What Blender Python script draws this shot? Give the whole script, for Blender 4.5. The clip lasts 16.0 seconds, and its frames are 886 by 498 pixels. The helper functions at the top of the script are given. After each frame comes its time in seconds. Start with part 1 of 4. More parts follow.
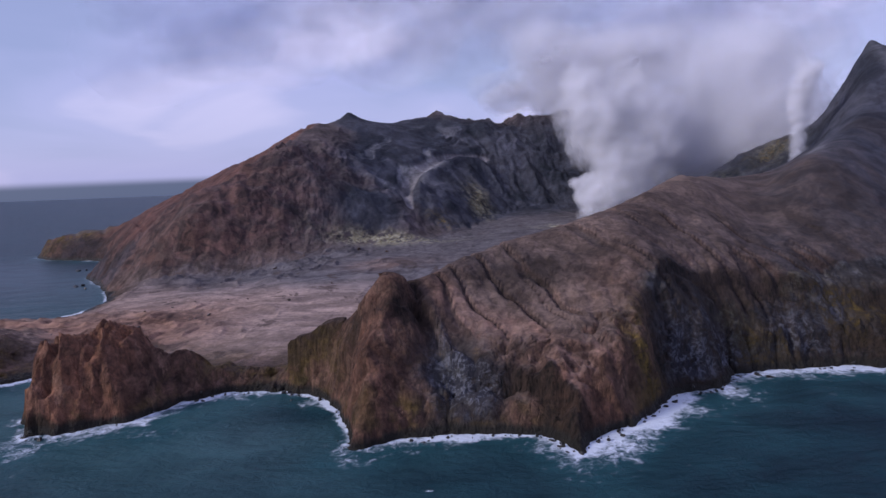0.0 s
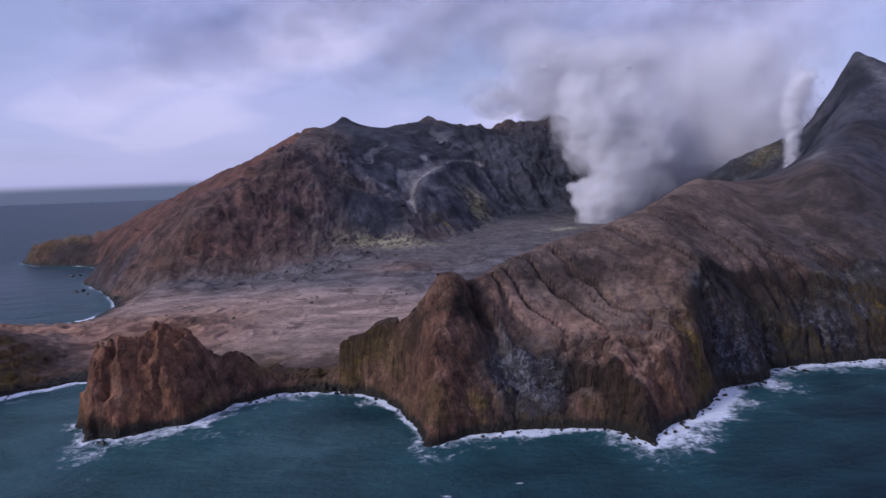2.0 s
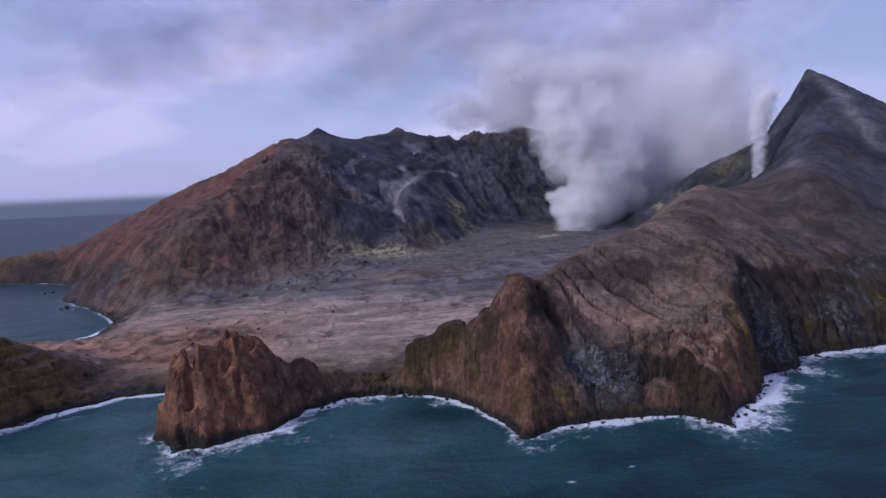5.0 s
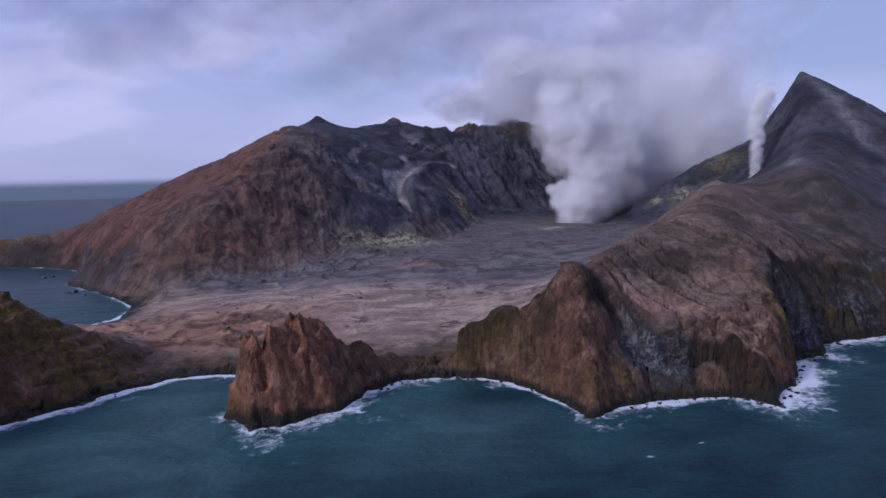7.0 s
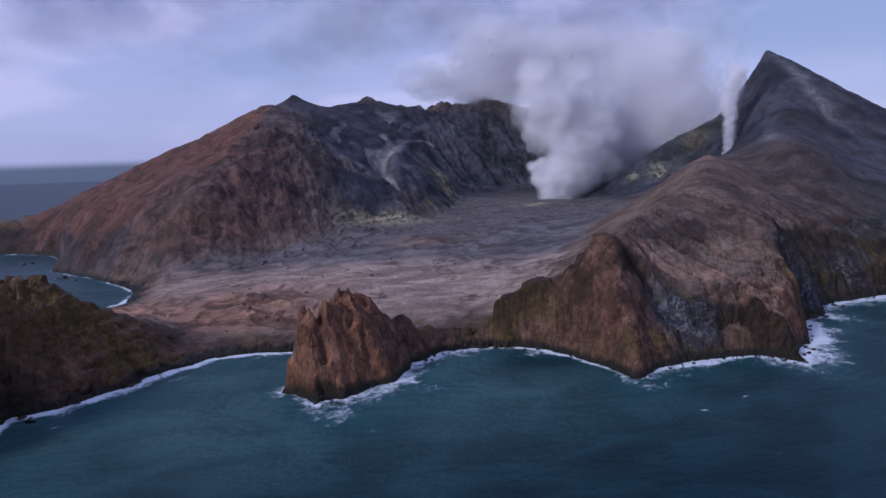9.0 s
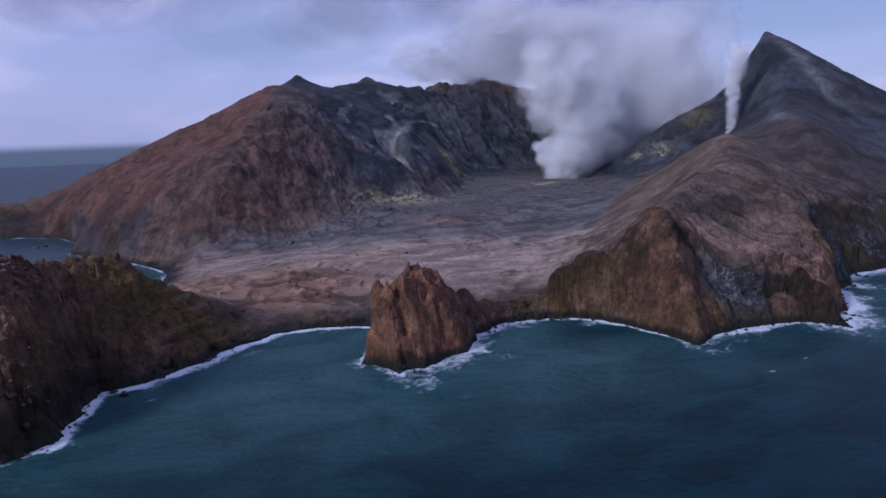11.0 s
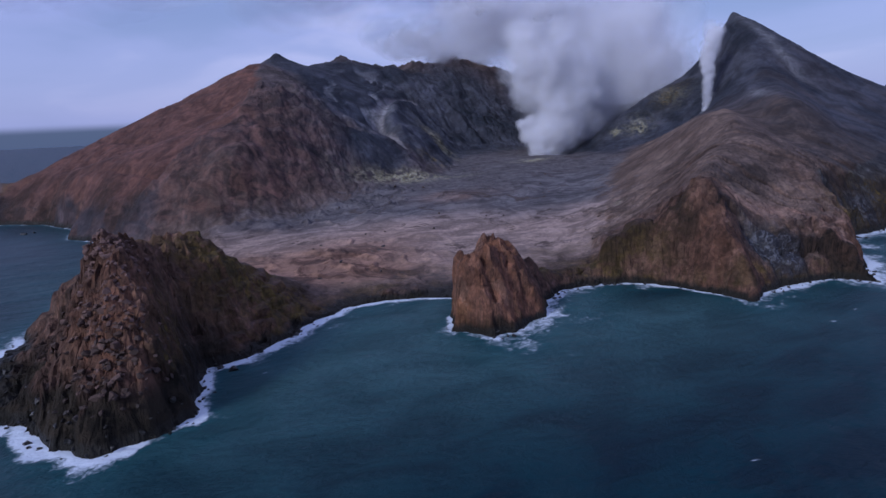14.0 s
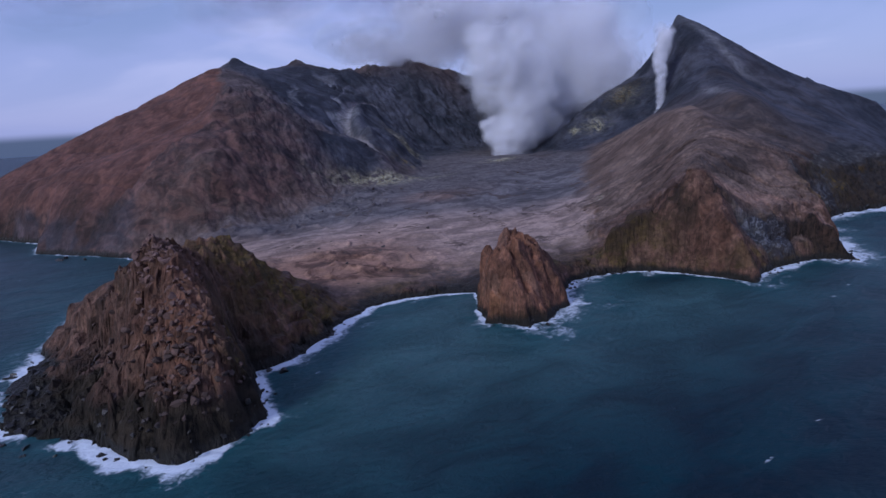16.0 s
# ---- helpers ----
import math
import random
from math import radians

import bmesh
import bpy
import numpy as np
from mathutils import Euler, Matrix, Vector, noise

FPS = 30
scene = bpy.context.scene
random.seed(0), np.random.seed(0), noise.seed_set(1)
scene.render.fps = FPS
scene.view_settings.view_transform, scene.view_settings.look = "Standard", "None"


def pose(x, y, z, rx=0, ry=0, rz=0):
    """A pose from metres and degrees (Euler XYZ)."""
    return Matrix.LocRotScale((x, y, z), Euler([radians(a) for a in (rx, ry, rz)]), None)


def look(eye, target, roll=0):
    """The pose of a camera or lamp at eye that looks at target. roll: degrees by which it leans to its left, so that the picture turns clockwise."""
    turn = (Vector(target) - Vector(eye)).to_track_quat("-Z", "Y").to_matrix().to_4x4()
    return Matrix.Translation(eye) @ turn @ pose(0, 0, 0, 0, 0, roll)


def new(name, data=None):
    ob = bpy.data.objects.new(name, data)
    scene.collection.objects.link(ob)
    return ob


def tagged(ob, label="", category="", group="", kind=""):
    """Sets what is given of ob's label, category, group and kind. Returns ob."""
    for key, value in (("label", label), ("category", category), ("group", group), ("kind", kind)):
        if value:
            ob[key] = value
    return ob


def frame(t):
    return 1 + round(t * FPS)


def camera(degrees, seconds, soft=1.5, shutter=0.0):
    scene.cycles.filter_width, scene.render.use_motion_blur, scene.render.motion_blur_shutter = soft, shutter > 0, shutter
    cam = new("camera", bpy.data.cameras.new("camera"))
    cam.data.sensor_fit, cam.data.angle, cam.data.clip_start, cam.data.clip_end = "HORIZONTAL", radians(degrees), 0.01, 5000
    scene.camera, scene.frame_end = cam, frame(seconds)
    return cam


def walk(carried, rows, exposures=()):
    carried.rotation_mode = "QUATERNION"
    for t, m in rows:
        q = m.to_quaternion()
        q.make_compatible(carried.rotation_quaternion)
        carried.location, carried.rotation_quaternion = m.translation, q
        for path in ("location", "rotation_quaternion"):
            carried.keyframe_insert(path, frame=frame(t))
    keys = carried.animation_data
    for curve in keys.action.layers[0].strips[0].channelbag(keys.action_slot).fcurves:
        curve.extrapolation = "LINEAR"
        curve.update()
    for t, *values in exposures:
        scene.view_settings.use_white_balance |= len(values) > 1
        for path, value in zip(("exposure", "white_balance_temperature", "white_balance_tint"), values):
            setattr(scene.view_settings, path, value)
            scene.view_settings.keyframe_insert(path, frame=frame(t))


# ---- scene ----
cam = camera(69.4, 16.0, soft=1.5)
PATH = [
    (0, (-5.002, 2.939, 143.979), (-5.001, 4.922, 143.72), -2.2),
    (0.5, (-18.844, 1.352, 143.904), (-18.814, 3.333, 143.63), -1.8),
    (1, (-32.936, -0.205, 143.8), (-32.878, 1.776, 143.531), -2.2),
    (1.5, (-47.007, -1.7, 143.705), (-46.93, 0.283, 143.456), -2.3),
    (2, (-61.325, -3.074, 143.612), (-61.218, -1.092, 143.367), -2.0),
    (2.5, (-75.743, -4.327, 143.518), (-75.603, -2.345, 143.286), -1.7),
    (3, (-90.526, -5.403, 143.414), (-90.355, -3.421, 143.205), -1.8),
    (5.5, (-165.06, -8.95, 142.741), (-164.71, -6.993, 142.522), -2.1),
    (6, (-180.341, -9.392, 142.671), (-179.969, -7.441, 142.441), -1.6),
    (6.5, (-195.741, -9.579, 142.608), (-195.349, -7.632, 142.375), -1.2),
    (7, (-211.309, -9.552, 142.517), (-210.89, -7.611, 142.275), -1.1),
    (7.5, (-226.86, -9.23, 142.41), (-226.401, -7.301, 142.153), -1.4),
    (8, (-242.504, -8.614, 142.287), (-241.987, -6.704, 142.001), -1.8),
    (8.5, (-258.116, -7.808, 142.167), (-257.567, -5.909, 141.866), -1.6),
    (9, (-273.867, -6.768, 142.061), (-273.299, -4.875, 141.753), -1.7),
    (11.5, (-352.873, 1.335, 140.923), (-352.215, 3.186, 140.546), -2.0),
    (12, (-368.726, 3.991, 140.822), (-368.056, 5.835, 140.431), -2.0),
    (12.5, (-384.311, 7.312, 140.686), (-383.632, 9.146, 140.27), -1.5),
    (13, (-399.838, 11.099, 140.555), (-399.122, 12.918, 140.133), -1.9),
    (13.5, (-415.137, 15.304, 140.41), (-414.379, 17.105, 139.98), -2.0),
    (14, (-430.377, 19.85, 140.264), (-429.56, 21.625, 139.836), -2.3),
    (14.5, (-445.446, 24.708, 140.143), (-444.576, 26.457, 139.713), -2.2),
    (15, (-460.543, 29.707, 140.071), (-459.632, 31.435, 139.644), -2.4),
    (15.5, (-475.494, 34.843, 140.041), (-474.545, 36.552, 139.619), -2.8),
    (16, (-490.532, 40.036, 140.018), (-489.537, 41.717, 139.592), -3.3),
]
EXPOSURES = [(0.0, -0.07, 6120, 8.5), (9.0, -0.22, 5760, 6), (16.0, -0.38, 5340, 5)]
walk(cam, [(t, look(eye, target, roll)) for t, eye, target, roll in PATH], EXPOSURES)

# ---- sky, sun and exposure ----
scene.cycles.transparent_max_bounces = 64
world = bpy.data.worlds.new("overcast_sky")
scene.world = world
world.use_nodes = True
wt = world.node_tree
wt.nodes.clear()


def wnode(kind, **kw):
    n = wt.nodes.new(kind)
    for k, v in kw.items():
        n.inputs[k].default_value = v
    return n


def wlink(a, b):
    wt.links.new(a, b)


SKY_GAIN = 1.0
sky = wnode("ShaderNodeTexSky")
sky.sky_type = "NISHITA"
sky.sun_disc = False
sky.sun_elevation = radians(30)
sky.sun_rotation = radians(248)
sky.altitude = 140
w_coord = wnode("ShaderNodeTexCoord")
w_sep = wnode("ShaderNodeSeparateXYZ")
wlink(w_coord.outputs["Generated"], w_sep.inputs[0])
# cloud layer: directions flattened onto a deck overhead
w_den = wnode("ShaderNodeMath")
w_den.operation = "ADD"
w_den.inputs[1].default_value = 0.22
w_abs = wnode("ShaderNodeMath")
w_abs.operation = "ABSOLUTE"
wlink(w_sep.outputs["Z"], w_abs.inputs[0])
wlink(w_abs.outputs[0], w_den.inputs[0])
w_div = wnode("ShaderNodeVectorMath")
w_div.operation = "DIVIDE"
w_cmb = wnode("ShaderNodeCombineXYZ")
for i in range(3):
    wlink(w_den.outputs[0], w_cmb.inputs[i])
wlink(w_coord.outputs["Generated"], w_div.inputs[0])
wlink(w_cmb.outputs[0], w_div.inputs[1])
w_noise = wnode("ShaderNodeTexNoise", Scale=0.85, Detail=5.0, Roughness=0.42, Distortion=0.5)
w_shift = wnode("ShaderNodeVectorMath")
w_shift.operation = "ADD"
w_shift.inputs[1].default_value = (3.1, 0.4, 1.7)
wlink(w_div.outputs[0], w_shift.inputs[0])
wlink(w_shift.outputs[0], w_noise.inputs["Vector"])
w_ramp = wnode("ShaderNodeValToRGB")
w_ramp.color_ramp.interpolation = "EASE"
els = w_ramp.color_ramp.elements
els[0].position, els[0].color = 0.34, (0.320, 0.345, 0.600, 1)
els[1].position, els[1].color = 0.66, (0.640, 0.570, 0.850, 1)
e = els.new(0.52)
e.color = (0.420, 0.415, 0.715, 1)
wlink(w_noise.outputs["Fac"], w_ramp.inputs[0])
# pale band low over the horizon
w_band = wnode("ShaderNodeMapRange")
w_band.interpolation_type = "SMOOTHSTEP"
w_band.inputs["From Min"].default_value, w_band.inputs["From Max"].default_value = 0.0, 0.16
w_band.inputs["To Min"].default_value, w_band.inputs["To Max"].default_value = 0.75, 0.0
wlink(w_sep.outputs["Z"], w_band.inputs["Value"])
w_mix1 = wnode("ShaderNodeMixRGB")
w_mix1.inputs["Color2"].default_value = (0.430, 0.420, 0.710, 1)
wlink(w_band.outputs[0], w_mix1.inputs["Fac"])
wlink(w_ramp.outputs["Color"], w_mix1.inputs["Color1"])
# the open sea past the last ridge, down from the horizon
w_sea = wnode("ShaderNodeMapRange")
w_sea.interpolation_type = "SMOOTHSTEP"
w_sea.inputs["From Min"].default_value, w_sea.inputs["From Max"].default_value = -0.013, 0.001
w_sea.inputs["To Min"].default_value, w_sea.inputs["To Max"].default_value = 1.0, 0.0
wlink(w_sep.outputs["Z"], w_sea.inputs["Value"])
w_mix2 = wnode("ShaderNodeMixRGB")
w_mix2.inputs["Color2"].default_value = (0.085, 0.110, 0.218, 1)
wlink(w_sea.outputs[0], w_mix2.inputs["Fac"])
wlink(w_mix1.outputs[0], w_mix2.inputs["Color1"])
w_add = wnode("ShaderNodeMixRGB", Fac=1.0)
w_add.blend_type = "ADD"
w_dim = wnode("ShaderNodeMixRGB", Fac=1.0)
w_dim.blend_type = "MULTIPLY"
w_dim.inputs["Color2"].default_value = (0.02, 0.02, 0.02, 1)
wlink(sky.outputs[0], w_dim.inputs["Color1"])
wlink(w_dim.outputs[0], w_add.inputs["Color1"])
wlink(w_mix2.outputs[0], w_add.inputs["Color2"])
w_bg = wnode("ShaderNodeBackground", Strength=SKY_GAIN)
wlink(w_add.outputs[0], w_bg.inputs["Color"])
w_out = wnode("ShaderNodeOutputWorld")
wlink(w_bg.outputs[0], w_out.inputs["Surface"])

sun = new("sun", bpy.data.lights.new("sun", "SUN"))
sun.data.energy, sun.data.angle, sun.data.color = 2.3, radians(10), (1.0, 0.90, 0.90)
sun.matrix_world = look((0, 0, 900), (-math.sin(radians(248)) * 900, -math.cos(radians(248)) * 900, 900 - 900 * math.tan(radians(30))))

# ---- materials ----


def material(name):
    m = bpy.data.materials.new(name)
    m.use_nodes = True
    nt = m.node_tree
    bsdf = nt.nodes["Principled BSDF"]
    return m, nt, bsdf


class Nodes:
    """Short hand for building one material's nodes."""

    def __init__(self, nt):
        self.nt = nt

    def add(self, kind, op=None, **kw):
        n = self.nt.nodes.new(kind)
        if op:
            n.operation = op
        for k, v in kw.items():
            n.inputs[k].default_value = v
        return n

    def link(self, a, b):
        self.nt.links.new(a, b)

    def position(self, scale=(1, 1, 1)):
        g = self.add("ShaderNodeNewGeometry")
        v = self.add("ShaderNodeVectorMath", "MULTIPLY")
        v.inputs[1].default_value = scale
        self.link(g.outputs["Position"], v.inputs[0])
        return v.outputs[0]

    def noise(self, vec, scale, detail=5, rough=0.55, distort=0.0):
        n = self.add("ShaderNodeTexNoise", Scale=scale, Detail=detail, Roughness=rough, Distortion=distort)
        self.link(vec, n.inputs["Vector"])
        return n.outputs["Fac"]

    def ramp(self, val, lo, hi, a=0.0, b=1.0):
        n = self.add("ShaderNodeMapRange")
        n.interpolation_type = "SMOOTHSTEP"
        for k, v in (("From Min", lo), ("From Max", hi), ("To Min", a), ("To Max", b)):
            n.inputs[k].default_value = v
        self.link(val, n.inputs["Value"])
        return n.outputs[0]

    def math(self, op, a, b):
        n = self.add("ShaderNodeMath", op)
        for i, v in enumerate((a, b)):
            if hasattr(v, "links"):
                self.link(v, n.inputs[i])
            else:
                n.inputs[i].default_value = v
        return n.outputs[0]

    def mix(self, fac, a, b, blend="MIX"):
        n = self.add("ShaderNodeMixRGB")
        n.blend_type = blend
        for k, v in (("Fac", fac), ("Color1", a), ("Color2", b)):
            if hasattr(v, "links"):
                self.link(v, n.inputs[k])
            else:
                n.inputs[k].default_value = v if k == "Fac" else (*v, 1)
        return n.outputs[0]

    def attr(self, name):
        n = self.add("ShaderNodeAttribute")
        n.attribute_name = name
        return n

    def bump(self, height, strength, dist, normal=None):
        n = self.add("ShaderNodeBump", Strength=strength, Distance=dist)
        self.link(height, n.inputs["Height"])
        if normal is not None:
            self.link(normal, n.inputs["Normal"])
        return n.outputs[0]


def land_material():
    """Volcanic ground: ash, scoria, dark crater rock, pale sediment, sulphur, moss, wet rock and painted shade, by
    zone.
    """
    m, nt, bsdf = material("volcanic_ground")
    N = Nodes(nt)
    p = N.position()
    zone = {}
    for key, names in (("zone_a", ("dark", "floor", "sulphur")), ("zone_b", ("ochre", "gully", "red")), ("zone_c", ("rock", "sand", "rust")), ("zone_d", ("flow", "far", "ash")), ("zone_e", ("outer", "mantle", "warm")), ("zone_f", ("pale", "darker", "apron")), ("zone_g", ("scarp_shade", "blue", "olive"))):
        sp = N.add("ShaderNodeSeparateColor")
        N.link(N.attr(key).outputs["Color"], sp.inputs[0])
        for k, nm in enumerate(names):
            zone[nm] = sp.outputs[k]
    big = N.noise(p, 0.012, 5, 0.6, 0.4)
    mid = N.noise(p, 0.06, 7, 0.66, 0.6)
    fine = N.noise(p, 0.26, 5, 0.6, 0.5)
    streak = N.noise(N.position((1, 1, 0.20)), 0.15, 6, 0.66, 0.4)
    blot = N.noise(N.position((1, 1, 1.6)), 0.028, 6, 0.68, 0.8)
    col = N.mix(N.ramp(big, 0.35, 0.65), (0.120, 0.082, 0.068), (0.186, 0.132, 0.110))
    col = N.mix(N.math("MULTIPLY", N.ramp(streak, 0.46, 0.62, 0, 0.42), N.ramp(zone["far"], 0, 1, 0.8, 0.05)), col, (0.082, 0.054, 0.045))
    col = N.mix(N.math("MULTIPLY", zone["pale"], N.ramp(mid, 0.36, 0.60, 0.9, 0.35)), col, (0.340, 0.198, 0.150))
    # shade of the crest band mixed into the ash colour, and the cone's grey
    col = N.mix(N.math("MULTIPLY", zone["darker"], N.ramp(mid, 0.36, 0.60, 0.6, 0.95)), col, (0.058, 0.048, 0.050))
    # rill beds darker than the ash between them
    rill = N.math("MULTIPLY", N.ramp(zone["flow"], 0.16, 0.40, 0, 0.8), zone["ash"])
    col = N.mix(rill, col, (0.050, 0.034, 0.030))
    col = N.mix(zone["red"], col, N.mix(N.ramp(blot, 0.36, 0.64), (0.150, 0.084, 0.074), (0.060, 0.042, 0.042)))
    grain = N.noise(N.position((1, 1, 0.30)), 0.34, 6, 0.70, 0.5)
    cell = N.add("ShaderNodeTexVoronoi", Scale=0.17)
    warp = N.add("ShaderNodeVectorMath", "ADD")
    wobble = N.add("ShaderNodeTexNoise", Scale=0.10, Detail=3.0)
    wscale = N.add("ShaderNodeVectorMath", "SCALE", Scale=13.0)
    N.link(N.position((1, 1, 0.28)), warp.inputs[0])
    N.link(p, wobble.inputs["Vector"])
    N.link(wobble.outputs["Color"], wscale.inputs[0])
    N.link(wscale.outputs[0], warp.inputs[1])
    N.link(warp.outputs[0], cell.inputs["Vector"])
    tone = N.add("ShaderNodeSeparateColor")
    N.link(cell.outputs["Color"], tone.inputs[0])
    rock = N.mix(N.ramp(mid, 0.34, 0.66), (0.092, 0.052, 0.040), (0.215, 0.112, 0.082))
    rock = N.mix(N.ramp(N.noise(N.position((1, 1, 0.10)), 0.28, 5, 0.6, 0.7), 0.45, 0.60, 0, 0.55), rock, (0.050, 0.031, 0.025))
    rock = N.mix(N.math("MULTIPLY", zone["warm"], N.ramp(mid, 0.34, 0.62, 0.95, 0.4)), rock, (0.380, 0.168, 0.098))
    rock = N.mix(N.math("MULTIPLY", tone.outputs[0], 0.34), rock, (0.040, 0.027, 0.021))
    rock = N.mix(N.ramp(tone.outputs[1], 0.72, 0.95, 0, 0.32), rock, (0.400, 0.240, 0.175))
    rock = N.mix(N.ramp(grain, 0.48, 0.64, 0, 0.5), rock, (0.036, 0.024, 0.018))
    crack = N.ramp(cell.outputs["Distance"], 0.42, 0.78, 0.0, 1.0)
    rock = N.mix(N.math("MULTIPLY", crack, 0.07), rock, (0.018, 0.013, 0.011))
    lump = N.noise(p, 0.085, 6, 0.70, 0.9)
    vein = N.noise(N.position((1, 0.6, 1.2)), 0.042, 6, 0.60, 1.3)
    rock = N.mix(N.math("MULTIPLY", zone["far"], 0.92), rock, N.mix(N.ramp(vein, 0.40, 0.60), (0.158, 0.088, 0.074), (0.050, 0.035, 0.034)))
    col = N.mix(N.math("MULTIPLY", zone["rock"], N.math("SUBTRACT", 0.85, N.math("MULTIPLY", zone["ash"], 0.6))), col, rock)
    darkcol = N.mix(N.ramp(mid, 0.38, 0.62), (0.020, 0.020, 0.022), (0.066, 0.062, 0.064))
    darkcol = N.mix(N.math("MULTIPLY", N.ramp(streak, 0.54, 0.66, 0, 0.6), N.ramp(zone["far"], 0, 1, 1.0, 0.05)), darkcol, (0.120, 0.118, 0.124))
    here = N.math("SUBTRACT", 1.0, zone["far"])
    pale = N.math("MULTIPLY", N.ramp(blot, 0.36, 0.46, 0.75, 0.0), here)
    darkcol = N.mix(N.math("MULTIPLY", pale, N.ramp(streak, 0.40, 0.56)), darkcol, (0.200, 0.204, 0.215))
    darkcol = N.mix(N.math("MULTIPLY", N.math("MULTIPLY", N.ramp(blot, 0.52, 0.62, 0, 0.7), zone["rock"]), here), darkcol, (0.130, 0.082, 0.034))
    # far zone: wall and floor colours turn greyer and bluer
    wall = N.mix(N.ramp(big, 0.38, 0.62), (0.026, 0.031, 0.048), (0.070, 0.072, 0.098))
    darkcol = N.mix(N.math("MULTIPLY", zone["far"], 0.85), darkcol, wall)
    col = N.mix(zone["outer"], col, N.mix(N.ramp(mid, 0.36, 0.64), (0.150, 0.074, 0.060), (0.098, 0.052, 0.046)))
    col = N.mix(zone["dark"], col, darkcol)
    lines = N.noise(N.position((0.5, 1.0, 1)), 0.030, 8, 0.68, 1.6)
    floorcol = N.mix(N.ramp(lines, 0.38, 0.62), (0.435, 0.322, 0.284), (0.225, 0.166, 0.150))
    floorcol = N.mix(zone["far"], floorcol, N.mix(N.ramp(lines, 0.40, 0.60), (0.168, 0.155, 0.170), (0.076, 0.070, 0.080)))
    floorcol = N.mix(zone["rust"], floorcol, N.mix(N.ramp(blot, 0.42, 0.58), (0.345, 0.205, 0.152), (0.120, 0.066, 0.050)))
    floorcol = N.mix(N.ramp(blot, 0.57, 0.64, 0, 0.75), floorcol, (0.070, 0.048, 0.042))
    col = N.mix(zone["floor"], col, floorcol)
    col = N.mix(N.math("MULTIPLY", zone["gully"], N.ramp(fine, 0.3, 0.7, 0.55, 1.0)), col, (0.330, 0.325, 0.355))
    col = N.mix(N.math("MULTIPLY", zone["apron"], N.ramp(mid, 0.3, 0.6, 0.5, 0.9)), col, N.mix(N.ramp(lump, 0.40, 0.60), (0.150, 0.132, 0.140), (0.060, 0.053, 0.058)))
    chip = N.noise(p, 0.20, 7, 0.74, 0.8)
    su = N.math("MULTIPLY", zone["sulphur"], N.ramp(N.noise(p, 0.09, 6, 0.7), 0.43, 0.54))
    col = N.mix(su, col, N.mix(N.ramp(fine, 0.4, 0.6), (0.460, 0.435, 0.320), (0.250, 0.218, 0.120)))
    oc = N.math("MULTIPLY", zone["ochre"], N.ramp(N.noise(p, 0.045, 6, 0.66), 0.44, 0.58))
    col = N.mix(oc, col, N.mix(N.ramp(mid, 0.4, 0.6), (0.138, 0.092, 0.034), (0.062, 0.048, 0.024)))
    col = N.mix(N.math("MULTIPLY", N.ramp(fine, 0.40, 0.66, 0.0, 0.26), N.math("SUBTRACT", 1.0, zone["far"])), col, N.mix(0.70, col, (0.020, 0.014, 0.011)))
    col = N.mix(N.ramp(N.noise(p, 0.9, 4, 0.7), 0.58, 0.72, 0.0, 0.07), col, (0.250, 0.185, 0.155))
    broad = N.noise(p, 0.033, 5, 0.62, 0.9)
    speck = N.noise(p, 0.17, 6, 0.70, 0.7)
    fleck = N.mix(zone["far"], N.ramp(speck, 0.34, 0.66, 0.66, 1.30), N.ramp(speck, 0.34, 0.66, 0.86, 1.10))
    patchy = N.math("MULTIPLY", N.ramp(broad, 0.34, 0.66, 0.62, 1.22), fleck)
    col = N.mix(N.ramp(zone["floor"], 0, 1, 1.0, 0.45), col, patchy, "MULTIPLY")
    # near-black of the scarps: dark rock and painted shade in one colour
    col = N.mix(N.math("MULTIPLY", zone["scarp_shade"], N.ramp(lump, 0.36, 0.62, 1.0, 0.72)), col, N.mix(N.ramp(grain, 0.42, 0.62), (0.036, 0.025, 0.020), (0.011, 0.009, 0.008)))
    blue = N.mix(N.ramp(chip, 0.46, 0.62), (0.030, 0.031, 0.044), (0.175, 0.180, 0.222))
    col = N.mix(N.math("MULTIPLY", zone["blue"], N.ramp(lump, 0.40, 0.50, 0.25, 0.9)), col, blue)
    col = N.mix(N.math("MULTIPLY", zone["olive"], N.ramp(lump, 0.36, 0.54, 0.95, 0.2)), col, N.mix(N.ramp(chip, 0.40, 0.60), (0.200, 0.138, 0.032), (0.054, 0.042, 0.018)))
    col = N.mix(zone["sand"], col, N.mix(N.ramp(mid, 0.4, 0.6), (0.010, 0.008, 0.006), (0.038, 0.029, 0.021)))
    # wet, algae-dark rock where the swell reaches
    sep = N.add("ShaderNodeSeparateXYZ")
    N.link(p, sep.inputs[0])
    wetline = N.math("ADD", sep.outputs["Z"], N.math("MULTIPLY", N.noise(p, 0.12, 4, 0.6), -9.0))
    wet = N.ramp(wetline, -2.4, 2.6, 1.0, 0.0)
    col = N.mix(wet, col, (0.018, 0.016, 0.013))
    col = N.mix(1.0, col, (0.93, 0.93, 0.88), "MULTIPLY")
    N.link(col, bsdf.inputs["Base Color"])
    N.link(N.ramp(wet, 0.0, 1.0, 0.92, 0.5), bsdf.inputs["Roughness"])
    bsdf.inputs["Specular IOR Level"].default_value = 0.2
    h = N.math("ADD", N.math("MULTIPLY", mid, 4.5), N.math("MULTIPLY", fine, 0.8))
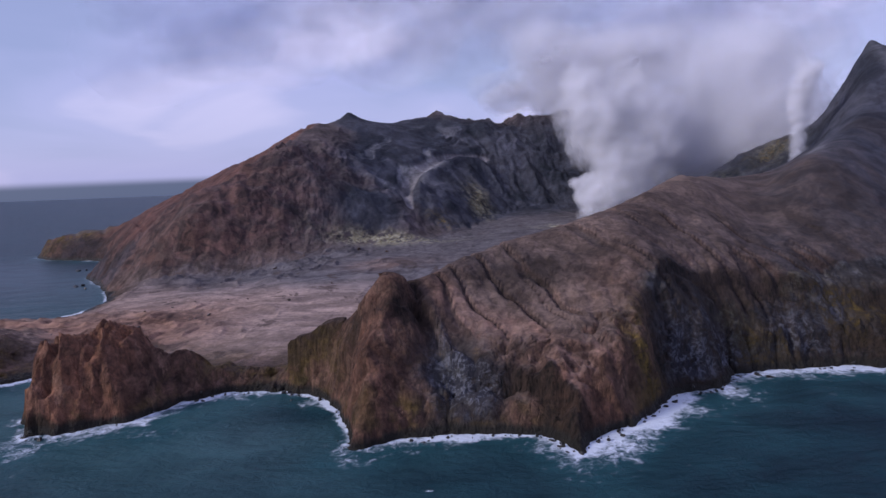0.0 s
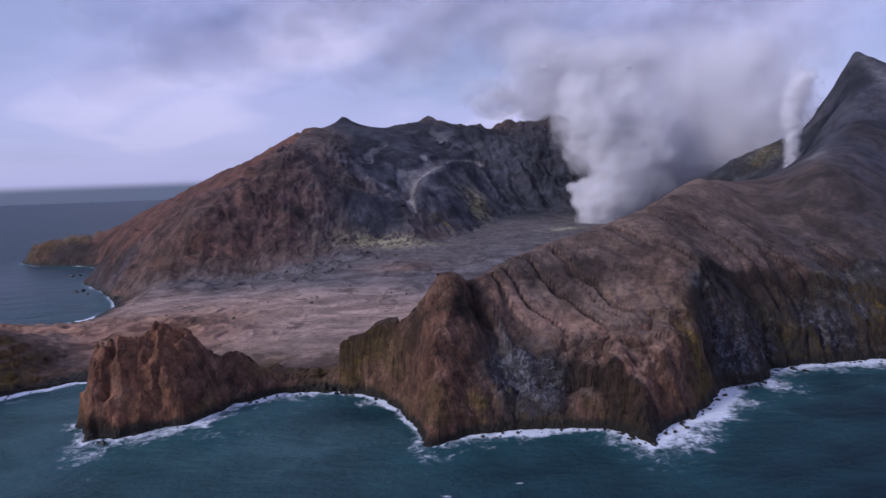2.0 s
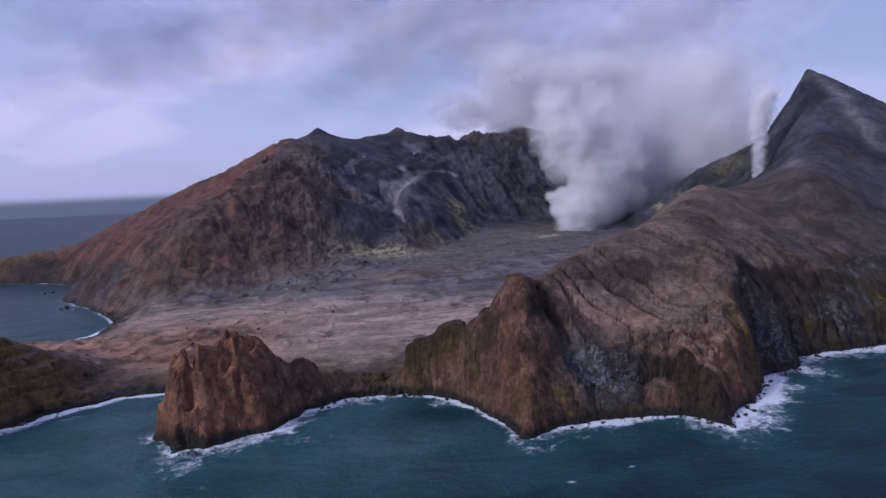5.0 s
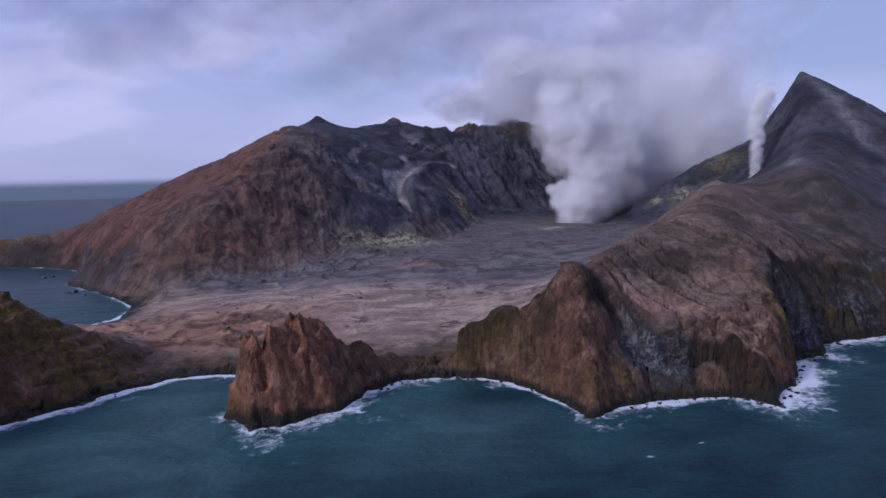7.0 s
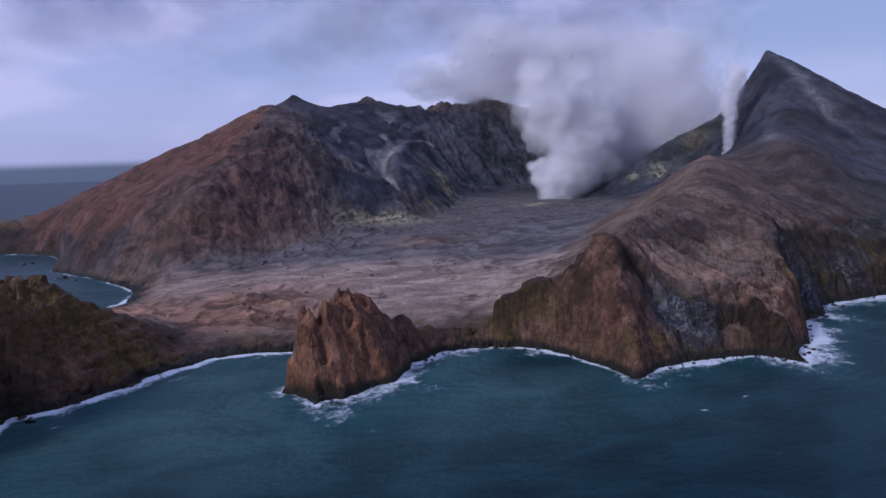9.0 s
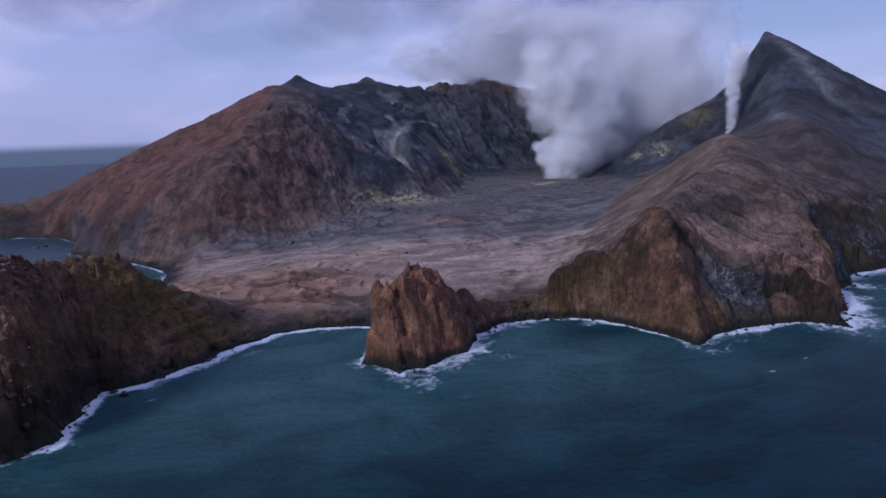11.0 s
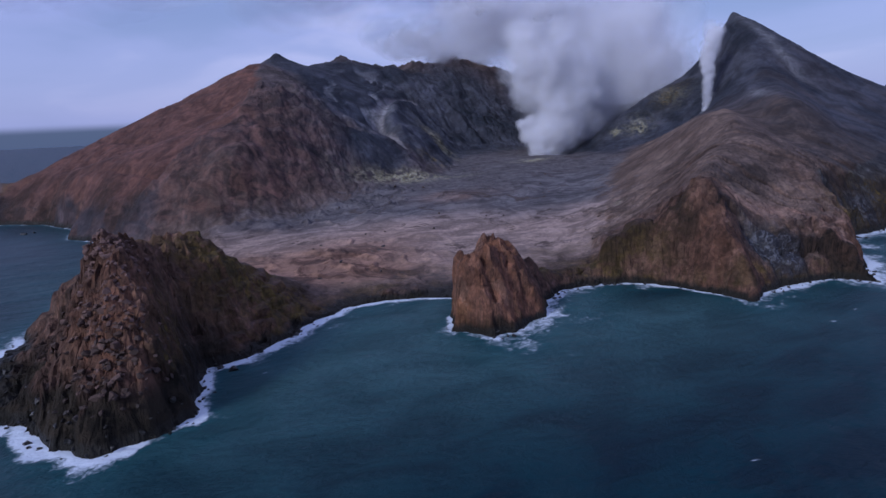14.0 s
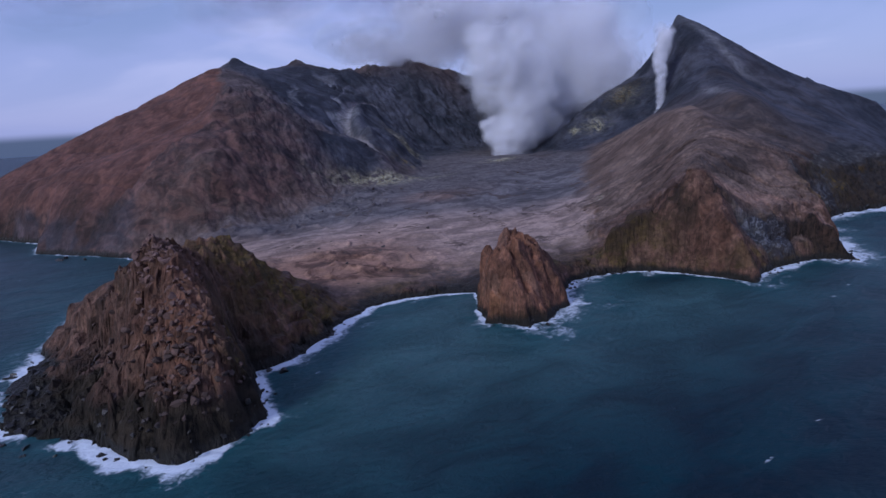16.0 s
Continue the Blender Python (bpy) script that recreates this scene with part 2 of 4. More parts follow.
    h = N.math("ADD", h, N.math("ADD", N.math("MULTIPLY", streak, N.ramp(zone["far"], 0, 1, 1.5, 0.1)), N.math("MULTIPLY", lump, N.ramp(zone["far"], 0, 1, 1.0, 4.5))))
    flute = N.noise(N.position((1, 1, 0.10)), 0.28, 5, 0.6, 0.7)
    h = N.math("ADD", h, N.math("MULTIPLY", N.math("MULTIPLY", flute, N.math("MULTIPLY", zone["rock"], here)), 3.6))
    h = N.math("SUBTRACT", h, N.math("MULTIPLY", N.math("MULTIPLY", crack, zone["rock"]), 0.4))
    h = N.math("MULTIPLY", h, N.math("SUBTRACT", 1.0, N.math("MULTIPLY", zone["floor"], 0.7)))
    h = N.math("MULTIPLY", h, N.math("SUBTRACT", 1.0, N.math("MULTIPLY", zone["ash"], 0.55)))
    h = N.math("MULTIPLY", h, N.math("SUBTRACT", 1.0, N.math("MULTIPLY", zone["far"], 0.45)))
    h = N.math("MULTIPLY", h, N.math("SUBTRACT", 1.0, N.math("MULTIPLY", zone["mantle"], 0.75)))
    N.link(N.bump(h, 0.9, 1.0), bsdf.inputs["Normal"])
    return m


def sea_material():
    m, nt, bsdf = material("sea_water")
    N = Nodes(nt)
    p = N.position()
    f = N.attr("foam")
    swell = N.noise(N.position((0.6, 1, 1)), 0.035, 3, 0.5, 0.4)
    chop = N.noise(N.position((0.7, 1.1, 1)), 0.22, 6, 0.6, 0.3)
    ripple = N.noise(p, 1.1, 4, 0.6)
    base = N.mix(N.ramp(swell, 0.35, 0.65), (0.001, 0.011, 0.021), (0.002, 0.024, 0.036))
    shelf = N.attr("shelf")
    base = N.mix(shelf.outputs["Fac"], base, N.mix(N.ramp(swell, 0.35, 0.65), (0.026, 0.064, 0.072), (0.042, 0.094, 0.104)))
    near = N.ramp(f.outputs["Fac"], 0.02, 0.55)
    base = N.mix(N.math("MULTIPLY", near, 0.75), base, (0.020, 0.075, 0.088))
    lace = N.noise(p, 0.20, 7, 0.68, 1.0)
    patch = N.math("MULTIPLY", N.noise(p, 0.055, 4, 0.6, 0.8), 0.6)
    cut = N.math("SUBTRACT", N.math("ADD", N.math("ADD", lace, patch), N.math("MULTIPLY", f.outputs["Fac"], 0.72)), 1.15)
    foam = N.ramp(cut, -0.04, 0.30)
    caps = N.math("MULTIPLY", N.ramp(N.noise(N.position((0.4, 1.0, 1)), 0.115, 3, 0.45, 0.2), 0.735, 0.765), N.ramp(lace, 0.45, 0.6))
    foam = N.math("MAXIMUM", foam, caps)
    N.link(N.mix(N.math("MULTIPLY", foam, 0.94), base, (0.70, 0.76, 0.84)), bsdf.inputs["Base Color"])
    N.link(N.ramp(foam, 0.0, 1.0, 0.38, 0.85), bsdf.inputs["Roughness"])
    bsdf.inputs["IOR"].default_value = 1.333
    calm = N.attr("calm").outputs["Fac"]
    N.link(N.ramp(calm, 0, 1, 0.20, 0.5), bsdf.inputs["Specular IOR Level"])
    h = N.math("ADD", N.math("MULTIPLY", swell, 5.0), N.math("MULTIPLY", chop, 1.6))
    h = N.math("ADD", h, N.math("MULTIPLY", ripple, 0.22))
    h = N.math("ADD", h, N.math("MULTIPLY", foam, 0.5))
    h = N.math("MULTIPLY", h, N.ramp(calm, 0, 1, 1.0, 0.35))
    N.link(N.bump(h, 0.7, 1.3), bsdf.inputs["Normal"])
    return m


def steam_material(name, density, lo, hi, scale, tint=(0.86, 0.86, 0.90), even=0.5):
    """Thin veil of steam: a scattering skin, broken into wisps."""
    m, nt, bsdf = material(name)
    N = Nodes(nt)
    nt.nodes.remove(bsdf)
    p = N.position()
    w = N.noise(p, scale, 3, 0.5, 0.4)
    soft = N.attr("soft")
    alpha = N.math("MULTIPLY", N.ramp(w, lo, hi, 0.0, density), soft.outputs["Fac"])
    d = N.add("ShaderNodeBsdfDiffuse", Color=(*tint, 1))
    tl = N.add("ShaderNodeBsdfTranslucent", Color=(*tint, 1))
    # droplets scatter light every way, so a skin is shaded far more evenly than a hard surface
    geo = N.add("ShaderNodeNewGeometry")
    turn = N.add("ShaderNodeVectorMath", "SCALE", Scale=even)
    lift = N.add("ShaderNodeVectorMath", "ADD")
    lift.inputs[1].default_value = (-0.50, -0.30, 0.62)
    unit = N.add("ShaderNodeVectorMath", "NORMALIZE")
    N.link(geo.outputs["Normal"], turn.inputs[0])
    N.link(turn.outputs[0], lift.inputs[0])
    N.link(lift.outputs[0], unit.inputs[0])
    N.link(unit.outputs[0], d.inputs["Normal"])
    both = N.add("ShaderNodeMixShader", Fac=0.5)
    N.link(d.outputs[0], both.inputs[1])
    N.link(tl.outputs[0], both.inputs[2])
    tr = N.add("ShaderNodeBsdfTransparent")
    mx = N.add("ShaderNodeMixShader")
    N.link(alpha, mx.inputs[0])
    N.link(tr.outputs[0], mx.inputs[1])
    N.link(both.outputs[0], mx.inputs[2])
    N.link(mx.outputs[0], nt.nodes["Material Output"].inputs["Surface"])
    return m


LAND = land_material()
SEA = sea_material()
PLUME = steam_material("dense_steam", 0.24, 0.05, 0.65, 0.012, (0.95, 0.95, 1.0), 0.34)
BANK = steam_material("drifting_steam", 0.27, 0.08, 0.80, 0.008, (0.94, 0.94, 1.0), 0.15)
CLOUD = steam_material("steam_cloud", 0.19, 0.10, 0.75, 0.006, (0.86, 0.88, 1.0), 0.12)
GREY = steam_material("grey_cloud", 0.17, 0.10, 0.80, 0.004, (0.60, 0.67, 0.90), 0.2)

# ---- shape of the land ----
rng = np.random.default_rng(7)


def hash2(ix, iy, seed):
    h = (ix.astype(np.int64) * 374761393 + iy.astype(np.int64) * 668265263 + seed * 2147483647) & 0xFFFFFFFF
    h = ((h ^ (h >> 13)) * 1274126177) & 0xFFFFFFFF
    return ((h ^ (h >> 16)) & 0xFFFFFF) / 16777215.0


def value_noise(x, y, seed=0):
    ix, iy = np.floor(x), np.floor(y)
    fx, fy = x - ix, y - iy
    fx, fy = fx * fx * fx * (fx * (fx * 6 - 15) + 10), fy * fy * fy * (fy * (fy * 6 - 15) + 10)
    a, b = hash2(ix, iy, seed), hash2(ix + 1, iy, seed)
    c, d = hash2(ix, iy + 1, seed), hash2(ix + 1, iy + 1, seed)
    return (a + (b - a) * fx) * (1 - fy) + (c + (d - c) * fx) * fy


def fbm(x, y, size, octaves=5, seed=0, gain=0.5):
    """Fractal noise about 0, of the given largest wavelength."""
    total, amp, norm = 0, 1.0, 0
    for k in range(octaves):
        f = 2.03 ** k / size
        total = total + amp * (value_noise(x * f + 17.3 * k, y * f - 9.1 * k, seed + k) - 0.5)
        norm += amp
        amp *= gain
    return 2 * total / norm


def ridged(x, y, size, octaves=4, seed=0):
    total, amp, norm = 0, 1.0, 0
    for k in range(octaves):
        f = 2.03 ** k / size
        total = total + amp * (1 - np.abs(2 * value_noise(x * f + 5.7 * k, y * f + 3.3 * k, seed + k) - 1))
        norm += amp
        amp *= 0.5
    return total / norm


# shoreline, from the crag round the bays and the far side: x, y and the width of the surf
SHORE_BAYS = [
    (-535, 400, 13), (-501, 363, 16), (-483, 328, 19), (-463, 309, 18), (-446, 316, 13), (-426, 328, 9), (-417, 366, 5), (-410, 393, 7),
    (-391, 396, 13), (-368, 411, 16), (-335, 438, 13), (-310, 459, 10), (-282, 461, 7), (-250, 454, 5), (-229, 441, 4), (-244, 411, 3), (-265, 374, 5), (-247, 350, 12), (-229, 352, 15),
    (-195, 370, 25), (-175, 397, 23), (-150, 414, 18), (-110, 410, 11), (-85, 396, 7), (-70, 370, 5), (-62, 345, 5), (-55, 315, 11),
]
SHORE_CLIFFS = [
    (-34, 329, 14), (10, 333, 11), (44, 330, 11), (60, 303, 16), (76, 322, 30), (106, 345, 26), (136, 380, 16), (165, 383, 14), (186, 411, 24),
    (264, 418, 18), (320, 405, 22), (430, 400, 20), (620, 450, 15), (820, 560, 15),
]
SHORE_FAR = [
    (930, 800, 8), (930, 1100, 8), (820, 1400, 8), (600, 1650, 8), (300, 1790, 8), (0, 1790, 8), (-250, 1650, 8), (-450, 1450, 8), (-600, 1330, 8),
    (-735, 1262, 6), (-770, 1205, 6), (-720, 1160, 5), (-618, 1126, 5), (-566, 1085, 5), (-520, 1000, 5), (-527, 925, 5), (-465, 850, 5),
    (-416, 775, 4), (-398, 725, 6), (-398, 680, 6), (-425, 652, 4), (-460, 640, 5), (-487, 605, 6), (-505, 552, 12), (-518, 498, 16), (-535, 455, 18),
]
SHORE = np.array(SHORE_BAYS + SHORE_CLIFFS + SHORE_FAR, float)


def shore_distance(x, y):
    """Distance to the shoreline (inside is positive) and the surf's width at the nearest stretch."""
    best = np.full(x.shape, 1e9)
    surf = np.zeros(x.shape)
    inside = np.zeros(x.shape, bool)
    n = len(SHORE)
    for i in range(n):
        (ax, ay, aw), (bx, by, bw) = SHORE[i], SHORE[(i + 1) % n]
        dx, dy = bx - ax, by - ay
        t = np.clip(((x - ax) * dx + (y - ay) * dy) / (dx * dx + dy * dy), 0, 1)
        d = np.hypot(x - ax - t * dx, y - ay - t * dy)
        near = d < best
        best = np.where(near, d, best)
        surf = np.where(near, aw + (bw - aw) * t, surf)
        cross = ((ay > y) != (by > y)) & (x < (bx - ax) * (y - ay) / (by - ay + 1e-12) + ax)
        inside ^= cross
    return np.where(inside, best, -best), surf


# ridges, terraces and hollows that carry the land: x, y, height
CRAG = [
    [(-449, 394, 84), (-446, 374, 76), (-440, 350, 58), (-437, 337, 44), (-442, 326, 30), (-452, 318, 18)],
    [(-432, 352, 40), (-429, 341, 32), (-430, 334, 22)],
    [(-456, 352, 46), (-462, 336, 28), (-466, 322, 14)],
    [(-449, 394, 84), (-440, 408, 70), (-428, 424, 66), (-416, 434, 63), (-405, 450, 70), (-398, 460, 55), (-367, 470, 36), (-342, 482, 17), (-325, 490, 9)],
    [(-449, 394, 84), (-458, 408, 66), (-468, 432, 56), (-479, 450, 45), (-485, 480, 41), (-494, 520, 28)],
    [(-480, 432, 44), (-486, 446, 40), (-490, 470, 36)],
    [(-502, 498, 10), (-505, 530, 6)],
    [(-465, 372, 60), (-486, 352, 20), (-478, 338, 16)],
    [(-484, 400, 28), (-503, 402, 6), (-516, 440, 4), (-508, 480, 5)],
    [(-494, 434, 17), (-499, 452, 14), (-501, 474, 14)],
    [(-396, 418, 30), (-380, 432, 28), (-362, 448, 25), (-350, 456, 20)],
    [(-426, 346, 14), (-423, 372, 14), (-416, 400, 14), (-395, 412, 14)],
    [(-432, 372, 52), (-420, 415, 42), (-395, 425, 34), (-370, 440, 24), (-345, 458, 12)],
    [(-430, 500, 36), (-440, 540, 22), (-440, 600, 14), (-400, 560, 12)],
]
STACK = [
    [(-257, 383, 37), (-247, 391, 46), (-238, 394, 37), (-228, 403, 44), (-219, 406, 49), (-200, 406, 40), (-182, 409, 29), (-168, 415, 17), (-156, 420, 16)],
    [(-258, 374, 20), (-247, 362, 20), (-232, 366, 22), (-212, 376, 20), (-192, 388, 13)],
    [(-243, 402, 24), (-227, 420, 18), (-203, 424, 16), (-175, 432, 9)],
    [(-218, 446, 5), (-200, 450, 6)],
]
BEACHES = [
    [(-150, 424, 13), (-126, 424, 13), (-110, 418, 15)],
    [(-320, 468, 5), (-285, 472, 5), (-250, 460, 5)],
    [(-150, 440, 8), (-120, 436, 9)],
]
HEADLAND = [
    [(-107, 408, 35), (-96, 406, 41), (-84, 404, 44), (-72, 397, 49), (-62, 391, 58), (-55, 388, 72), (-46, 385, 80), (-36, 382, 80), (-26, 389, 72), (-12, 403, 77), (10, 420, 84), (46, 446, 91), (112, 483, 103), (165, 535, 115), (214, 592, 128), (290, 690, 118), (390, 800, 113)],
    [(-44, 378, 70), (-50, 362, 50), (-53, 338, 26), (-55, 325, 12)],
    [(-36, 374, 70), (-30, 362, 52), (-26, 350, 34), (-22, 340, 16)],
    [(-72, 372, 26), (-66, 358, 16)],
    [(-106, 400, 24), (-92, 396, 28), (-80, 390, 30)],
    [(-15, 383, 68), (11, 383, 57), (36, 378, 51), (47, 382, 51), (85, 393, 60)],
    [(10, 402, 70), (48, 412, 71), (92, 426, 80)],
    [(-4, 368, 48), (4, 358, 40), (13, 352, 34), (35, 348, 33), (51, 338, 32), (60, 326, 22)],
    [(70, 352, 40), (90, 362, 44), (108, 374, 48), (101, 390, 62)],
    [(84, 338, 24), (104, 356, 32), (135, 376, 31)],
    [(130, 390, 52), (134, 396, 64), (168, 396, 34)],
    [(190, 418, 28), (215, 430, 44), (240, 458, 66), (246, 440, 52)],
    [(270, 428, 26), (280, 470, 62), (291, 517, 84), (345, 615, 138), (442, 700, 158), (520, 800, 195), (611, 937, 297)],
    [(150, 470, 92), (190, 500, 95), (235, 560, 104), (262, 600, 112)],
    [(232, 490, 76), (262, 540, 88), (290, 590, 106), (330, 660, 122), (400, 760, 128)],
    [(330, 420, 30), (370, 500, 66), (470, 640, 118), (560, 760, 170)],
    [(430, 415, 30), (520, 520, 60), (620, 620, 95), (690, 720, 140)],
    [(611, 937, 297), (643, 899, 263), (675, 860, 233), (707, 822, 203), (740, 784, 172), (804, 708, 126), (855, 646, 98), (890, 620, 60)],
]
CRATER = [
    [(-106, 436, 10), (-76, 470, 12), (-30, 520, 18), (35, 584, 26), (85, 640, 34), (143, 714, 41), (235, 800, 50), (320, 880, 58)],
    [(-60, 420, 30), (-10, 450, 56), (40, 500, 60), (110, 560, 70), (190, 660, 84)],
    [(-126, 470, 9), (-165, 559, 10), (-127, 665, 19), (-20, 720, 30), (76, 831, 42), (94, 1022, 50), (218, 979, 52), (287, 887, 55)],
    [(-240, 500, 6), (-346, 566, 10), (-300, 620, 11), (-248, 643, 13), (-332, 580, 11)],
    [(-380, 690, 6), (-372, 745, 14), (-320, 800, 30), (-215, 836, 35), (-120, 868, 38), (-45, 888, 41), (40, 980, 47), (60, 1040, 54)],
    [(-200, 720, 22), (-80, 800, 34)],
    [(218, 1010, 50), (250, 1020, 42), (300, 1020, 44), (340, 1000, 56)],
    [(88, 1090, 66), (108, 1108, 62), (126, 1126, 61), (150, 1135, 61)],
]
RIM = [
    [(-620, 1208, 55), (-576, 1206, 70), (-510, 1205, 104), (-400, 1203, 153), (-310, 1202, 192), (-245, 1200, 226), (-223, 1200, 229), (-198, 1245, 232), (-178, 1277, 248), (-160, 1310, 238), (-139, 1350, 239), (-60, 1390, 244), (-30, 1420, 250), (-8, 1437, 262), (20, 1455, 255)],
    [(20, 1455, 255), (55, 1475, 238), (106, 1500, 232), (150, 1540, 240), (186, 1568, 256), (250, 1550, 250), (314, 1510, 252), (400, 1450, 215), (500, 1330, 150), (585, 1180, 130), (620, 1060, 170), (611, 937, 297)],
    [(-223, 1200, 229), (-245, 1090, 200), (-244, 973, 168), (-290, 910, 122), (-333, 830, 90), (-325, 812, 48)],
    [(-355, 887, 107), (-438, 949, 86), (-480, 1000, 80), (-540, 1120, 66)],
    [(-300, 1060, 148), (-335, 1030, 132), (-410, 1060, 106), (-470, 1085, 88), (-525, 1130, 72)],
    [(-448, 860, 28), (-490, 930, 40), (-500, 990, 52), (-550, 1080, 40), (-600, 1140, 32)],
    [(-167, 946, 119), (-180, 1010, 140), (-150, 1090, 170), (-175, 1190, 206)],
    [(-170, 905, 60), (-100, 905, 52), (-45, 905, 46)],
    [(-120, 960, 96), (-90, 1000, 104), (-60, 1062, 106), (-32, 1096, 132), (-20, 1180, 170), (-30, 1300, 205)],
    [(-80, 930, 66), (-36, 1030, 111), (20, 1060, 100), (47, 1098, 98), (62, 1090, 90), (66, 1050, 58)],
    [(120, 1070, 56), (200, 1140, 62), (320, 1150, 62), (430, 1090, 70)],
    [(100, 1200, 125), (200, 1300, 150), (330, 1290, 140)],
    [(-620, 1208, 55), (-665, 1196, 47), (-711, 1192, 42), (-745, 1200, 34)],
    [(-700, 1170, 22), (-640, 1150, 22)],
    [(-500, 1330, 80), (-300, 1420, 120), (-100, 1560, 130), (200, 1680, 110), (520, 1520, 70), (760, 1200, 70), (800, 950, 110)],
]
CONE = [
    [(611, 937, 297), (574, 980, 187), (458, 1000, 140), (365, 1000, 87), (318, 1010, 58)],
    [(611, 937, 297), (561, 925, 206), (500, 890, 140), (448, 850, 110), (390, 800, 113)],
    [(487, 958, 130), (420, 950, 88), (350, 940, 62)],
]


def land_height(x, y):
    """Height of the land, carried by the ridges and hollows above (radial interpolation)."""
    pts = []
    for line in CRAG + STACK + BEACHES + HEADLAND + CRATER + RIM + CONE:
        for (ax, ay, az), (bx, by, bz) in zip(line, line[1:]):
            n = max(1, int(math.hypot(bx - ax, by - ay) / (10 if ay < 480 else 26)))
            pts += [(ax + (bx - ax) * k / n, ay + (by - ay) * k / n, az + (bz - az) * k / n) for k in range(n + 1)]
    n = len(SHORE)
    for i in range(n):
        (ax, ay, _), (bx, by, _) = SHORE[i], SHORE[(i + 1) % n]
        k = max(1, int(math.hypot(bx - ax, by - ay) / (9 if ay < 480 else 30)))
        pts += [(ax + (bx - ax) * j / k, ay + (by - ay) * j / k, 0.6) for j in range(k)]
    seen, uniq = set(), []
    for q in pts:
        key = (round(q[0] / 3), round(q[1] / 3))
        if key not in seen:
            seen.add(key)
            uniq.append(q)
    P = np.array(uniq)
    d = np.hypot(P[:, None, 0] - P[None, :, 0], P[:, None, 1] - P[None, :, 1])
    A = np.zeros((len(P) + 1, len(P) + 1))
    A[:-1, :-1] = -d + np.eye(len(P)) * 0.35
    A[:-1, -1] = A[-1, :-1] = 1
    w = np.linalg.solve(A, np.append(P[:, 2], 0))
    out = np.full(x.size, w[-1])
    fx, fy = x.ravel(), y.ravel()
    for s in range(0, x.size, 40000):
        dd = np.hypot(fx[s:s + 40000, None] - P[None, :, 0], fy[s:s + 40000, None] - P[None, :, 1])
        out[s:s + 40000] -= dd @ w[:-1]
    return out.reshape(x.shape)


def steps(*runs):
    out = []
    for a, b, d in runs:
        out += list(np.arange(a, b - 1e-6, (b - a) / max(1, round((b - a) / d))))
    return np.array(out + [runs[-1][1]])


def blob(x, y, cx, cy, rx, ry=None, turn=0.0):
    """A soft round patch of the plan, 1 in the middle."""
    c, s = math.cos(radians(turn)), math.sin(radians(turn))
    u, v = ((x - cx) * c + (y - cy) * s) / rx, (-(x - cx) * s + (y - cy) * c) / (ry or rx)
    return np.exp(-(u * u + v * v))


def smooth(v, lo, hi):
    t = np.clip((v - lo) / (hi - lo), 0, 1)
    return t * t * (3 - 2 * t)


XS = steps((-790, -545, 4.5), (-545, -380, 1.35), (-380, -272, 2.2), (-272, -150, 1.3), (-150, 320, 1.75), (320, 660, 3.2), (660, 950, 6))
YS = steps((290, 425, 1.15), (425, 520, 1.7), (520, 760, 2.7), (760, 1200, 3.3), (1200, 1600, 4), (1600, 1820, 11))
GX, GY = np.meshgrid(XS, YS)
def shore_wander(x, y):
    """How far the shoreline wanders in and out, more so round the crag's ledges and the cliffs."""
    k = 4.5 + 6.0 * np.exp(-((x + 520) / 45) ** 2 - ((y - 420) / 70) ** 2) + 2.0 * (x > -60) * (y < 450)
    return x + fbm(x, y, 26, 5, 11, 0.6) * k, y + fbm(x, y, 26, 5, 31, 0.6) * k


WX, WY = shore_wander(GX, GY)
DIST, _ = shore_distance(WX, WY)
H = land_height(WX, WY)
FLOOR = smooth(0.52 - np.hypot(*np.gradient(H, YS, XS)) + fbm(GX, GY, 40, 4, 43) * 0.12, 0, 0.34) * smooth(DIST, 8, 40) * smooth(62 - H, 0, 16) * smooth(H * 0 + GY, 430, 520) * smooth(330 - GX, 0, 60)
gy_, gx_ = np.gradient(H, YS, XS)
SLOPE = np.hypot(gx_, gy_)
rough = smooth(SLOPE, 0.12, 0.7)
# smooth ash mantle on the headland's upper slopes and the cone
ASH = smooth(GX, -28, -8) * smooth(GY - (345 + 0.30 * np.clip(GX, 0, 400)), 0, 14) * smooth(960 - GY, 0, 80) * smooth(H, 22, 36)
wob0 = fbm(GX, GY, 60, 4, 47) * 10
# smooth scoria slope on the seaward side, smooth ash bowl inside the crest
OUTER = smooth(np.interp(GY, [870, 900, 950, 1080, 1210, 1300], [-450, -372, -296, -246, -212, -205]) - GX + wob0, 0, 14) * smooth(GY, 870, 890) * smooth(H + wob0, 26, 50)
BOWL = blob(GX, GY, -60, 1165, 110, 105, -20) * (1 - OUTER)
# the bowl below the crest and the round dark knoll at its foot are smooth ash
INSIDE = smooth(GX - np.interp(GY, [900, 946, 1010, 1090, 1190, 1280, 1400], [-148, -158, -170, -143, -168, -178, -100]), -6, 22) * smooth(GY, 1030, 1075) * smooth(60 - GX + 0.3 * (GY - 1100), 0, 60)
KNOLL = blob(GX, GY, -108, 945, 52, 48)
calm = (1 - 0.82 * OUTER) * (1 - 0.86 * INSIDE) * (1 - 0.8 * KNOLL) * (1 - 0.4 * smooth(GY, 860, 930) * smooth(GX, -100, 0))
H = H + rough * calm * (1 - 0.78 * ASH) * (fbm(GX, GY, 60, 6, 3) * 7.0 + (ridged(GX, GY, 34, 4, 5) - 0.6) * 9.0)
